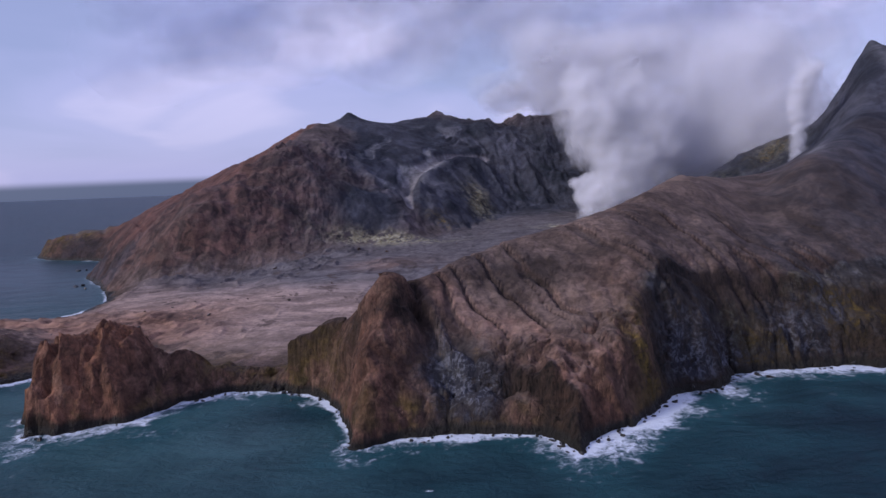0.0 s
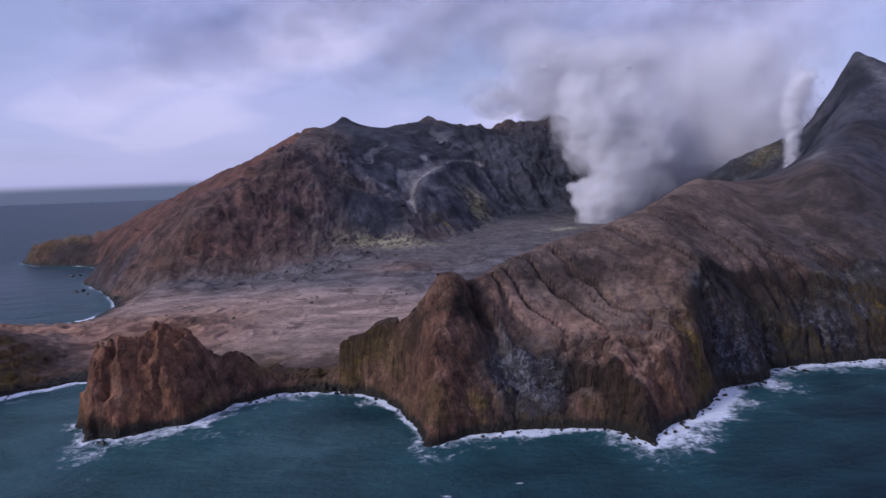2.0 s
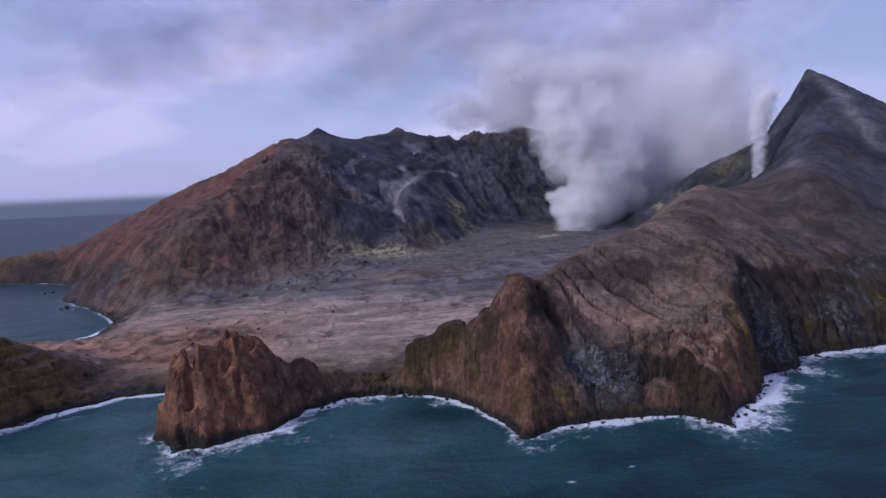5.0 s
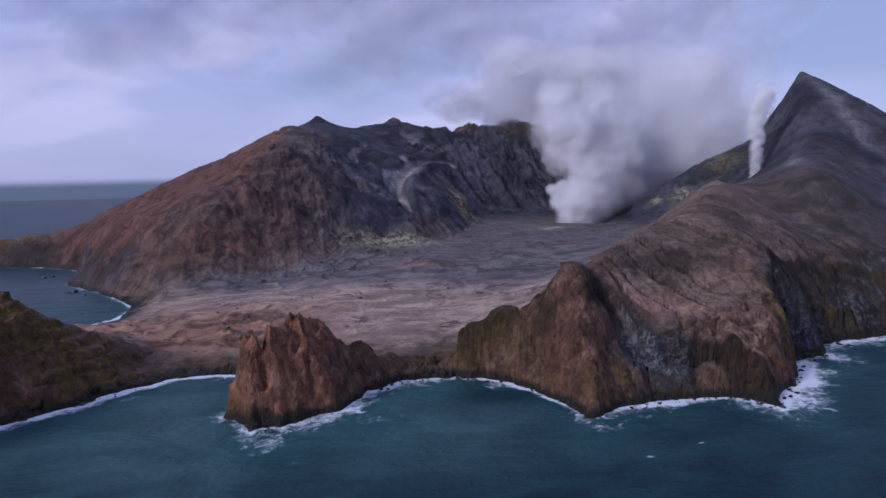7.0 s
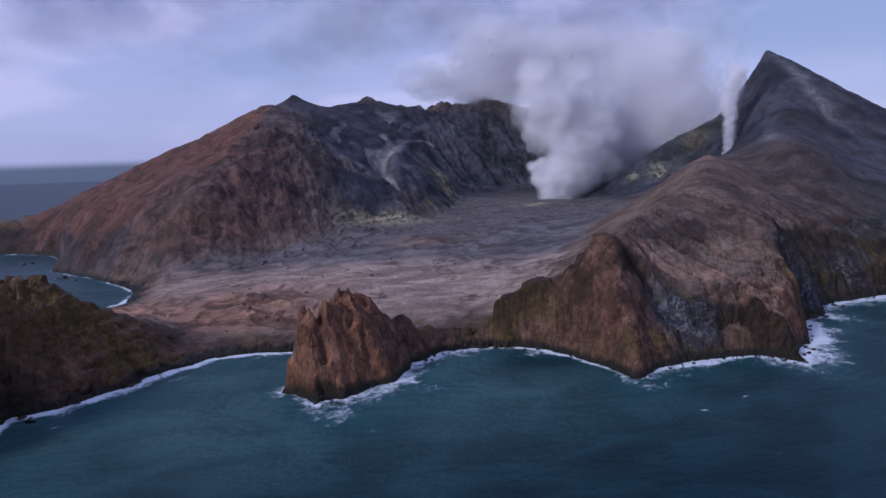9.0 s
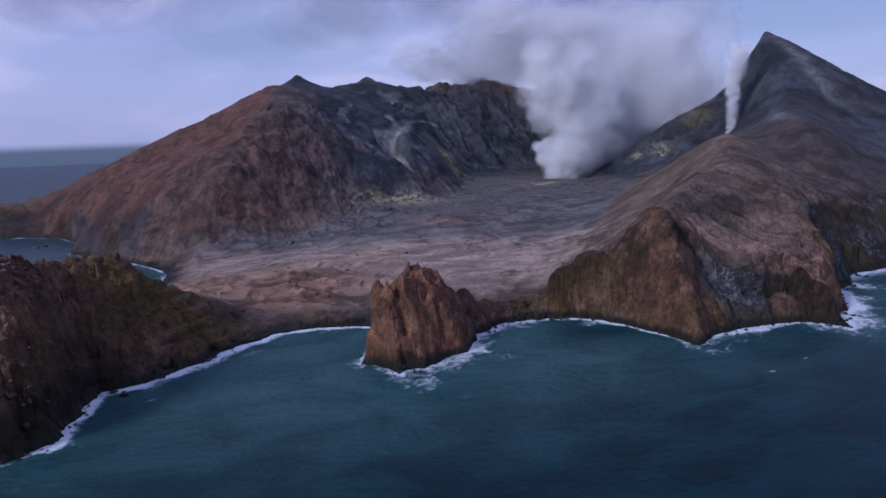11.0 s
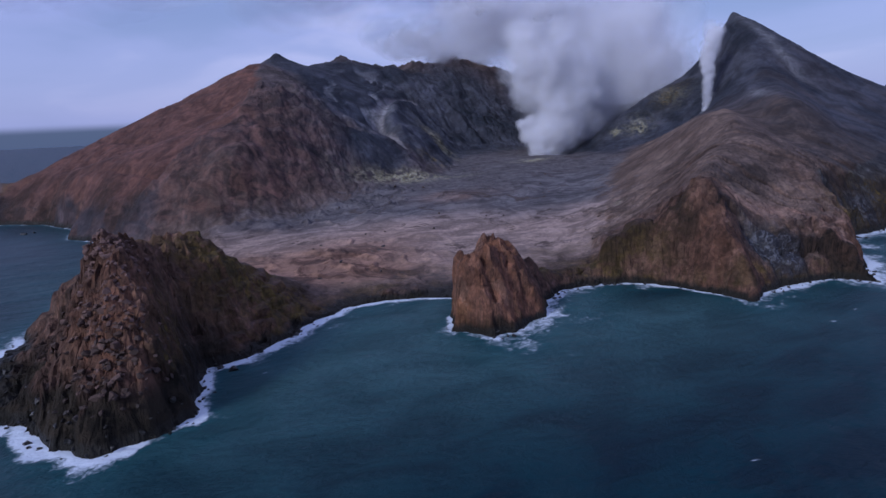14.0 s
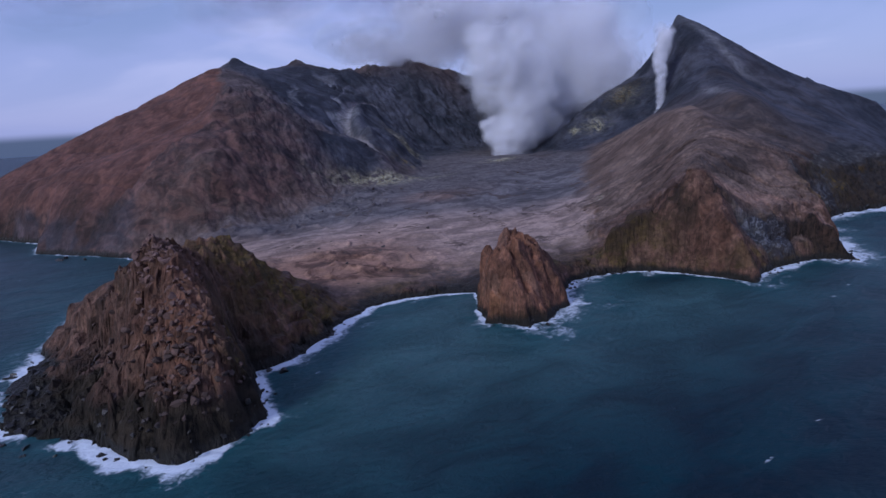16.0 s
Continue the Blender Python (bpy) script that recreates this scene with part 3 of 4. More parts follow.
# broad spurs and hollows on the mountain flanks
H = H + rough * calm * smooth(GY, 800, 930) * smooth(225 - H, 0, 60) * smooth(H, 15, 60) * ((ridged(GX, GY, 120, 4, 101) - 0.58) * 26 + (ridged(WX + 0.6 * WY, WY - 0.5 * WX, 60, 4, 105) - 0.6) * 15 + (ridged(GX, GY, 24, 3, 109) - 0.6) * 8 + fbm(GX, GY, 13, 3, 113) * 4)
# gullies raked down the seaward scoria slope
H = H - OUTER * 5 * smooth(ridged(GX * 0.9 + GY * 0.5, GY * 0.12 - GX * 0.05, 44, 3, 201), 0.72, 0.95)
# dark knoll and the trough beside it inside the crest
H = H + 12 * blob(GX, GY, -108, 950, 40, 38) - 10 * blob(GX, GY, -190, 1010, 20, 70, 25)
BACK = smooth(GX, 30, 110) * smooth(GY, 1130, 1220) * smooth(560 - GX, 0, 80)
H = H + BACK * ((ridged(GX * 0.9 + GY * 0.25 + fbm(GX, GY, 90, 3, 297) * 30, GY * 0.30, 95, 3, 293) - 0.58) * 46 + (ridged(GX, GY, 40, 3, 295) - 0.6) * 14) * smooth(1600 - GY, 0, 60)
H = H + smooth(GX, -200, -120) * smooth(GY, 1330, 1400) * smooth(1600 - GY, 0, 30) * fbm(GX, GY, 38, 4, 299) * 9
# the valley that winds down from the bowl, and the ribs that fan into it
VALLEY_X = np.interp(GY, [960, 985, 1040, 1080, 1114, 1160, 1210, 1251], [-50, -54, -62, -57, -42, -15, 16, 80])
VALLEY_W = np.interp(GY, [960, 1040, 1110, 1200, 1251], [6, 11, 14, 10, 14])
tongue = np.exp(-((GX - VALLEY_X) / VALLEY_W) ** 2) * smooth(GY, 955, 985) * smooth(1275 - GY, 0, 30)
ribs = ridged(GX * 0.9 - GY * 0.42 + fbm(GX, GY, 50, 3, 173) * 22, GY * 0.22 + GX * 0.1, 34, 3, 171)
fan = np.clip(blob(GX, GY, -62, 1150, 62, 95, -25) + 0.8 * blob(GX, GY, 10, 1270, 55, 60), 0, 1) * (1 - tongue)
H = H - 11 * tongue - 7 * fan * smooth(ribs, 0.62, 0.85) + 6 * np.exp(-((GX - VALLEY_X - 2.1 * VALLEY_W) / (0.8 * VALLEY_W)) ** 2) * smooth(GY, 985, 1030) * smooth(1230 - GY, 0, 40)
H = H - 13 * blob(GX, GY, 250, 1490, 80, 80) - 34 * blob(GX, GY, 92, 1500, 58, 85) - 6 * blob(GX, GY, -95, 1350, 45, 50)
# small summits along the crest
H = H + 6 * blob(GX, GY, -178, 1277, 17) + 6 * blob(GX, GY, -6, 1438, 22) + 5 * blob(GX, GY, -48, 1402, 14) + 5 * blob(GX, GY, 188, 1568, 24)
# scarp across the headland's face: hard rock below, ash above
edge = np.interp(GX, [-30, -16, -4, 4, 13, 35, 51, 62, 80], [388, 380, 366, 356, 350, 345, 335, 322, 312])
below = smooth(edge - GY + fbm(GX, GY, 14, 3, 121) * 4, 0, 2.5) * smooth(GX, -30, -14) * smooth(78 - GX, 0, 10)
lip = edge + 5.0 + fbm(GX, GY, 14, 3, 121) * 4
H = H - np.minimum(12.0 * below, np.maximum(H - 3, 0) * 0.55)
near_rock = smooth(500 - GY, 0, 60) * rough * (1 - 0.85 * ASH) * (1 - 0.85 * blob(GX, GY, -40, 384, 17, 14))
# sea cliffs: the rock bulges up steeply from the surf, but not behind the beaches
cliffy = np.clip(smooth(GX, -75, -60) * smooth(500 - GY, 0, 40) + smooth(-GX, 160, 185) * smooth(GX, -275, -262) * smooth(432 - GY, 0, 20)
                 + smooth(-GX, 395, 410) * smooth(560 - GY, 0, 60) * smooth(GX, -490, -462) + 0.25 * smooth(-GX, 430, 460) * smooth(GY, 760, 860), 0, 1)
rise = (17 + 9 * fbm(GX, GY, 45, 3, 23)) * (1 - np.exp(-np.clip(DIST, 0, None) / 5.0))
H = np.where(H < 60, np.maximum(H, H * (1 - 0.35 * cliffy) + 0.62 * rise * cliffy), H)
stackish = smooth(GX, -280, -268) * smooth(-188 - GX, 0, 22) * smooth(434 - GY, 0, 12)
top = 50.0
H = H + stackish * (top * (1 - (1 - np.clip(H / top, 0, 1)) ** 1.55) - np.clip(H, 0, top)) * (H < top)
H = H + stackish * smooth(H, 12, 30) * (ridged(GX * 1.0 + 3, GY * 0.45, 11, 3, 77) - 0.62) * 11
H = H + near_rock * ((ridged(WX * 1.0, WY * 0.6, 24, 3, 6) - 0.6) * 9.0 + (ridged(WX * 1.0, WY * 0.6, 11, 3, 8) - 0.6) * 6.0 + fbm(GX, GY, 6, 3, 14) * 2.0)
# rounded cap of the knob, and the blunt shoulder that ends sheer above the beach
away = np.hypot((GX + 40) / 15.5, (GY - 385) / 13) + fbm(GX, GY, 12, 3, 271) * 0.22
H = np.where(away < 1.5, H - 4 * smooth(1.5 - away, 0, 0.3) * smooth(away, 0.85, 1.1), H)
H = np.maximum(H, np.where(away < 1, 62 + 19 * (1 - np.clip(away, 0, 1) ** 3.2), -9))
SHOULDER = smooth(GX + fbm(GX, GY, 9, 3, 277) * 4, -113, -107) * smooth(GY - (407 - 0.30 * (GX + 106)) + fbm(GX, GY, 11, 3, 279) * 4, 0, 8) * smooth(432 - GY, 0, 16) * smooth(-60 - GX, 0, 10)
H = np.maximum(H, SHOULDER * (35 + 0.36 * (GX + 106) + fbm(GX, GY, 13, 3, 281) * 4))
# the crag drops sheer beyond its seaward shoulder, onto a low ledge
drop = smooth(np.interp(GY, [380, 400, 448, 500, 540], [-464, -469, -481, -494, -500]) - GX + fbm(GX, GY, 16, 3, 283) * 5, 0, 5) * smooth(GY, 376, 392) * smooth(545 - GY, 0, 20)
H = np.minimum(H, np.where(drop > 0, H + (np.minimum(H, 15 + fbm(GX, GY, 20, 3, 287) * 6) - H) * drop, H))
ledges = smooth(GX, -415, -398) * smooth(-335 - GX, 0, 15) * smooth(490 - GY, 0, 15) * smooth(H, 6, 10)
tread = (H + fbm(GX, GY, 30, 3, 291) * 5) / 7.0
H = H + ledges * 0.75 * 7.0 * (smooth(tread - np.floor(tread), 0.25, 0.75) - (tread - np.floor(tread)))
craggy = np.clip(smooth(-GX, 400, 415) * smooth(GX, -500, -480) * smooth(480 - GY, 0, 40) + stackish * 0.6, 0, 1) * smooth(DIST, 2, 9)
bx, by = GX + fbm(GX, GY, 9, 3, 131) * 4, GY + fbm(GX, GY, 9, 3, 137) * 4
blocks = (hash2(np.floor(bx / 4.6 + 0.35 * np.floor(by / 5.2)), np.floor(by / 5.2), 7) - 0.5) * 6.5 + (hash2(np.floor(bx / 2.3), np.floor(by / 2.7 + 0.4 * np.floor(bx / 2.3)), 9) - 0.5) * 2.4
H = H + craggy * (blocks + (ridged(GX, GY, 9, 2, 141) - 0.6) * 4.0 + (ridged(GX + GY * 0.3, GY * 0.5, 22, 3, 145) - 0.6) * 9.0)
ledge = smooth(-GX, 470, 490) * smooth(500 - GY, 0, 30)
H = H + ledge * (ridged(GX, GY, 12, 3, 151) - 0.62) * 9
wall_w = smooth(-234 - GX, 0, 12) * smooth(GX, -278, -270) * smooth(GY, 352, 362) * smooth(420 - GY, 0, 12)
H = np.maximum(H, wall_w * (13 + 12 * fbm(GX, GY, 10, 3, 221)) * smooth(DIST, 0.5, 5.0))
H = H - stackish * 7 * smooth(-236 - GX, 0, 16) * smooth(H, 20, 32) - stackish * 4 * smooth(GX, -212, -200) * smooth(H, 20, 32)
edge_e = np.interp(GX, [112, 124, 135, 150, 175, 200, 225, 260, 300], [376, 392, 418, 428, 438, 446, 446, 450, 452])
# cleft between the stack's horn and its tower, and the lower step beyond the horn
H = H - stackish * smooth(H, 18, 32) * (15 * np.exp(-((GX + 240.5 + 0.10 * (GY - 390)) / 3.2) ** 2) + 7 * smooth(-252 - GX, 0, 4))
cut_e = smooth(edge_e + wob0 * 0.6 - GY, 0, 4) * smooth(GX, 114, 126) * smooth(420 - GX, 0, 60)
H = H - np.minimum(6.5 * cut_e, np.maximum(H - 3, 0) * 0.4)
H = H + (1 - rough) * fbm(GX, GY, 45, 5, 19) * 1.6
H = np.where(DIST < 0, -0.4 + DIST * 0.35, np.minimum(np.maximum(H, 0.3 + 0.02 * DIST), 1.2 + DIST * (3.2 + 4.5 * wall_w + 3.0 * smooth(-GX, 415, 425) * smooth(GX, -478, -466) * smooth(360 - GY, 0, 15) + 4.0 * SHOULDER)))


def carve(h, deep, passes=1):
    """Cut gullies where water gathers on the way down."""
    ny, nx = h.shape
    idx = np.arange(ny * nx).reshape(ny, nx)
    total = np.zeros_like(h)
    area = np.gradient(YS)[:, None] * np.gradient(XS)[None, :]
    for _ in range(passes):
        bestv, rec = np.zeros_like(h), idx.copy()
        for oy in (-1, 0, 1):
            for ox in (-1, 0, 1):
                if ox == 0 and oy == 0:
                    continue
                ys0, ys1 = max(0, -oy), ny - max(0, oy)
                xs0, xs1 = max(0, -ox), nx - max(0, ox)
                a = (slice(ys0, ys1), slice(xs0, xs1))
                b = (slice(ys0 + oy, ys1 + oy), slice(xs0 + ox, xs1 + ox))
                gap = np.hypot(GX[a] - GX[b], GY[a] - GY[b])
                drop = (h[a] - h[b]) / gap
                better = drop > bestv[a]
                bestv[a] = np.where(better, drop, bestv[a])
                rec[a] = np.where(better, idx[b], rec[a])
        acc = area.ravel().tolist()
        to = rec.ravel().tolist()
        for i in np.argsort(-h.ravel(), kind="stable").tolist():
            j = to[i]
            if j != i:
                acc[j] += acc[i]
        acc = np.array(acc).reshape(h.shape)
        cut = np.clip(np.log2(acc / 110.0), 0, 6) / 6
        for _k in range(1):
            c = cut.copy()
            c[1:-1, 1:-1] = (cut[1:-1, 1:-1] * 2 + cut[:-2, 1:-1] + cut[2:, 1:-1] + cut[1:-1, :-2] + cut[1:-1, 2:]) / 6
            cut = c
        h = h - cut * deep * smooth(bestv, 0.15, 0.6) * (h > 2)
        total = np.maximum(total, cut)
    return h, total


# low mounds of old debris and shallow wash lines over the crater floor
mounds = np.clip(ridged(GX + 4 * wob0, GY, 30, 4, 83) - 0.66, 0, 1) * 16 * FLOOR
H = H + mounds * (0.35 + 0.65 * smooth(-GX, 150, 260) * smooth(680 - GY, 0, 80) + 0.9 * smooth(GY, 690, 760) * smooth(-40 - GX, 0, 80)) + FLOOR * fbm(GX * 0.35, GY * 1.2, 18, 4, 87) * 0.9
H, FLOW = carve(H, (3.0 + 3.6 * smooth(600 - GY, 0, 120)) * (1 - 0.75 * ASH) * (1 - 0.85 * INSIDE) * (1 - 0.9 * KNOLL) * (1 - 0.78 * smooth(GY, 740, 840)), 2)
# rills raked slantwise down the headland's ash, turning more to the east higher up
sx_, cx_ = math.sin(0.58), math.cos(0.58)
wig = fbm(GX, GY, 34, 3, 251) * 9
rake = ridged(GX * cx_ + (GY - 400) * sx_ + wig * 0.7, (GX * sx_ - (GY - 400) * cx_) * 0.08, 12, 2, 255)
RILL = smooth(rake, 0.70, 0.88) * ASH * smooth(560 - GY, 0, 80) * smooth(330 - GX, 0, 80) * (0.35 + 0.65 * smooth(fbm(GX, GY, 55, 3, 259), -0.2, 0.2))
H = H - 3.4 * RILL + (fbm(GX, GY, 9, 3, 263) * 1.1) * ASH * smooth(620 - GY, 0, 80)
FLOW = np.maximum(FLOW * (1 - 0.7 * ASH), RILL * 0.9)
gy_, gx_ = np.gradient(H, YS, XS)
SLOPE = np.hypot(gx_, gy_)

# zones of the ground
wob = fbm(GX, GY, 90, 5, 41)
inner = smooth(GX * 0.35 + GY + wob * 60, 930, 1060) * smooth(GX + (GY - 1200) * 0.28 + wob * 50, -215, -120) * smooth(620 - GX, 0, 80)
Z_DARK = np.clip(inner * smooth(1500 - GY, 0, 250) + blob(GX, GY, 5, 355, 36, 16) * 0.8 + blob(GX, GY, 150, 398, 30, 20) * 0.8 + blob(GX, GY, 200, 415, 40, 14) * 0.6
                 + smooth(GX + wob * 40, 300, 460) * (0.55 + 0.45 * smooth(ridged(GX + wob * 30, GY * 0.4 + GX * 0.3, 70, 4, 231), 0.5, 0.75)) + smooth(GX + wob * 40, 500, 600) * 0.2 + smooth(-GX, 400, 440) * smooth(GY, 780, 850) * smooth(50 + wob * 75 - H, 0, 24) * smooth(fbm(GX, GY, 55, 4, 211), -0.03, 0.12) * 0.55
                 + smooth(412 + 0.37 * (GX - 138) + wob * 8 - GY, 0, 5) * smooth(GX, 112, 132) * 0.85 + 0.5 * below * smooth(GX, -22, -8) * smooth(30 - GX, 0, 14) + 0.8 * blob(GX, GY, 165, 424, 28, 11) + 0.15 * smooth(-GX, 400, 415) * smooth(480 - GY, 0, 40), 0, 1) * (1 - 0.9 * FLOOR)
Z_FLOOR = FLOOR
Z_SULPHUR = np.clip(blob(GX, GY, -80, 890, 75, 14) + 0.8 * blob(GX, GY, 58, 1085, 20, 45) + blob(GX, GY, 35, 575, 12, 8) + 0.8 * blob(GX, GY, 172, 946, 38, 14) + 0.2 * blob(GX, GY, 500, 975, 30, 35)
                    + 0.35 * blob(GX, GY, 410, 960, 25, 25) + blob(GX, GY, 193, 422, 15, 7) * 0.9 + blob(GX, GY, 254, 444, 16, 8) * 0.7 + 0.8 * blob(GX, GY, 376, 981, 8) + 0.8 * blob(GX, GY, 410, 955, 9), 0, 1)
Z_OCHRE = np.clip(0.55 * smooth(26 - H, 0, 20) * smooth(GX, -330, -270) * smooth(560 - GY, 0, 60) * smooth(H, 1, 5) + 1.3 * blob(GX, GY, 114, 365, 11, 13) + 1.2 * blob(GX, GY, 203, 418, 14, 9) + blob(GX, GY, 277, 440, 18, 12) + 0.8 * blob(GX, GY, 150, 402, 12, 10) + blob(GX, GY, -90, 405, 34, 22) * 0.6 + 0.9 * blob(GX, GY, -20, 333, 34, 6) + 1.2 * blob(GX, GY, -382, 448, 55, 40) + 1.1 * blob(GX, GY, -136, 425, 40, 10) + 0.9 * blob(GX, GY, -690, 1195, 70, 24), 0, 1) * (1 - 0.7 * FLOOR * smooth(GY, 440, 470))
Z_GULLY = np.clip(FLOW * 1.3 - 0.25, 0, 1) * np.clip(1.4 * blob(GX, GY, -20, 1150, 75, 95) + 0.3 * blob(GX, GY, 80, 430, 140, 60), 0, 1)
Z_DARK = np.clip(Z_DARK + 0.42 * smooth(GY + wob * 60, 790, 900) * smooth(330 - GX, 0, 60) * (1 - FLOOR) * (1 - 0.8 * smooth(-GX - 0.25 * (GY - 1100) + wob * 40, 240, 330)) + 0.8 * blob(GX, GY, 252, 918, 20, 8) + 0.7 * smooth(GY + 0.6 * (GX - 600) + wob * 30, 860, 930) * smooth(GX, 470, 540) * smooth(1150 - GY, 0, 100), 0, 1)
Z_GULLY = np.clip(Z_GULLY * 0.3 + 0.6 * smooth(tongue, 0.25, 0.7) + 0.95 * fan * smooth(ribs, 0.64, 0.84) + 0.5 * blob(GX, GY, -98, 1048, 34, 8, 8) + 0.45 * blob(GX, GY, 585, 825, 12, 95, -14) + 0.5 * blob(GX, GY, 395, 690, 9, 40, -30), 0, 1)
Z_DARK = np.clip(Z_DARK * (1 - OUTER) + 0.35 * BOWL + 0.9 * KNOLL + 0.8 * blob(GX, GY, 0, 1040, 34, 60), 0, 1) * (1 - 0.55 * smooth(tongue, 0.2, 0.7))
Z_RED = np.clip(smooth(-GX - 0.2 * (GY - 1000), 180, 300) * smooth(GY, 760, 900) + smooth(-GX, -20, 60) * smooth(500 - GY, 0, 60) * 0.8, 0, 1) * (1 - FLOOR)
BARE = np.clip(smooth(-GX, 395, 412) * smooth(575 - GY, 0, 30) + smooth(GX, -276, -268) * smooth(-160 - GX, 0, 10) * smooth(436 - GY, 0, 12) + smooth(-10 - GX, 0, 30) * smooth(GX, -118, -100) * smooth(420 - GY, 0, 20), 0, 1)
Z_ROCK = np.clip(smooth(SLOPE + 0.25 * fbm(GX, GY, 20, 4, 97), 0.75, 1.35) + 0.85 * BARE, 0, 1)
Z_SAND = smooth(9 - DIST, 0, 5) * smooth(4 - H, 0, 2) * (1 - BARE)
Z_SAND = np.maximum(Z_SAND, smooth(25 + 16 * fbm(GX, GY, 22, 4, 163) - H, 0, 9) * smooth(-GX, 395, 412) * smooth(470 - GY, 0, 60))
Z_SAND = np.maximum(Z_SAND, 0.9 * stackish * smooth(8 + 12 * fbm(GX, GY, 14, 3, 301) - H, 0, 4))
Z_RUST = FLOOR * np.clip(smooth(-GX, 150, 270) * smooth(690 - GY, 0, 110) + blob(GX, GY, -60, 760, 60, 30) * 0.5, 0, 1)
Z_WARM = np.clip(stackish + 0.5 * blob(GX, GY, -48, 352, 22, 30) + 0.9 * blob(GX, GY, -450, 345, 30, 40) + 0.5 * blob(GX, GY, -408, 432, 45, 40) + 0.15 * blob(GX, GY, -300, 900, 60, 60) + 0.7 * blob(GX, GY, 70, 328, 22, 10), 0, 1)
# pale ash slab; the crag's lit seaward face is painted in here too
Z_PALE = np.clip(0.95 * smooth(GY - lip, 0, 3) * smooth(edge + 46 + wob * 10 - GY, 0, 14) * smooth(GX, -24, -8) * smooth(112 - GX, 0, 14) + 0.6 * blob(GX, GY, 115, 405, 26, 18) + 0.7 * blob(GX, GY, -473, 442, 16, 22) + 0.5 * blob(GX, GY, -38, 392, 14, 10), 0, 1)
# shade along the headland's crest put into colour, plus the cone's dark grey
Z_DARKER = np.clip(0.8 * blob(GX, GY, 35, 417, 75, 15) + 0.5 * blob(GX, GY, 190, 470, 70, 40) + smooth(GX + wob * 60 - 0.35 * (GY - 560), 215, 330) * smooth(960 - GY, 0, 60), 0, 1)
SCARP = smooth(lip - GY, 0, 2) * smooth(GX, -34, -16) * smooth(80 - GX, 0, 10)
# dark rock, plus painted shade: under the lip, knob's neck, crag's right face, caves
Z_SCARP_SHADE = np.clip(SCARP * (0.25 + 0.75 * smooth(13 - (lip - GY) + wob * 4, 0, 5)) * smooth(GX, 2, 12) + SCARP * smooth(GX, 40, 50) * 0.95 + blob(GX, GY, -30, 374, 9, 9) + 0.9 * np.exp(-((np.hypot((GX + 40) / 15, (GY - 384) / 12) - 1.3) / 0.3) ** 2)
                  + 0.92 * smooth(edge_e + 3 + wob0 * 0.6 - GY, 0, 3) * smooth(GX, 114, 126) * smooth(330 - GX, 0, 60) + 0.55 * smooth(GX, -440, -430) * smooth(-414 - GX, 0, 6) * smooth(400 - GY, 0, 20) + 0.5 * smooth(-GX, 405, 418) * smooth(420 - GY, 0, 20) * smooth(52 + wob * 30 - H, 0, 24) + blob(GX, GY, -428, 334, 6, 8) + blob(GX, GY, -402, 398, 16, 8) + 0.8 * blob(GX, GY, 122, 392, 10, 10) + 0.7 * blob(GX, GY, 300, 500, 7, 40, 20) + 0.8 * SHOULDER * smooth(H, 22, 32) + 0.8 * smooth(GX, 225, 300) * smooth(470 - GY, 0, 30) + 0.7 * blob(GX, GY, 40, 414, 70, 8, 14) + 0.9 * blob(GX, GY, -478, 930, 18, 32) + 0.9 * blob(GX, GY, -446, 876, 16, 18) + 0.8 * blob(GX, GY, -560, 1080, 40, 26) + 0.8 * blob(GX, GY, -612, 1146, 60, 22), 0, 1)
Z_BLUE = np.clip(1.2 * SCARP * blob(GX, GY, -2, 354, 17, 13) + 0.8 * SCARP * blob(GX, GY, 14, 342, 10, 8) + 1.1 * blob(GX, GY, 150, 388, 18, 11) + blob(GX, GY, 185, 408, 22, 8) + 0.7 * blob(GX, GY, 235, 428, 22, 9) + 0.6 * blob(GX, GY, 268, 442, 14, 10), 0, 1) * smooth(H, 4, 9)
Z_OLIVE = np.clip(0.3 * blob(GX, GY, -88, 396, 30, 22) + 0.9 * blob(GX, GY, 110, 362, 12, 18) + 0.9 * blob(GX, GY, 210, 414, 16, 9) + 0.8 * blob(GX, GY, 280, 440, 22, 12) + 0.95 * blob(GX, GY, -372, 446, 60, 34) + 0.8 * blob(GX, GY, -428, 352, 10, 26) + 0.8 * blob(GX, GY, 58, 1095, 16, 42) + 0.9 * blob(GX, GY, -2, 972, 22, 18) + 0.6 * blob(GX, GY, 500, 975, 34, 30) + 0.7 * blob(GX, GY, -690, 1195, 70, 26) + 0.5 * blob(GX, GY, -150, 424, 40, 14), 0, 1)
Z_APRON = np.clip(0.75 * smooth(46 + wob * 30 - H, 0, 22) * smooth(GY + wob * 40, 720, 800) * smooth(60 - GX, 0, 60) * smooth(GX, -420, -360) + 0.8 * smooth(GY + 0.2 * GX + wob * 50, 770, 850) * FLOOR, 0, 1)
SHAPE = (len(YS), len(XS))


def land_part(name, mask, label="", category="", kind="", parent=None, broken=False):
    """One landform, or one part of it: the cells of the land's sheet that belong to it."""
    ny, nx = SHAPE
    cell = mask & (np.maximum.reduce([H[:-1, :-1], H[1:, :-1], H[:-1, 1:], H[1:, 1:]]) > -5)
    iy, ix = np.nonzero(cell)
    quad = np.stack([iy * nx + ix, iy * nx + ix + 1, (iy + 1) * nx + ix + 1, (iy + 1) * nx + ix], 1)
    used, inv = np.unique(quad.ravel(), return_inverse=True)
    co = np.stack([PX.ravel()[used], PY.ravel()[used], H.ravel()[used]], 1)
    me = bpy.data.meshes.new(name)
    me.vertices.add(len(used))
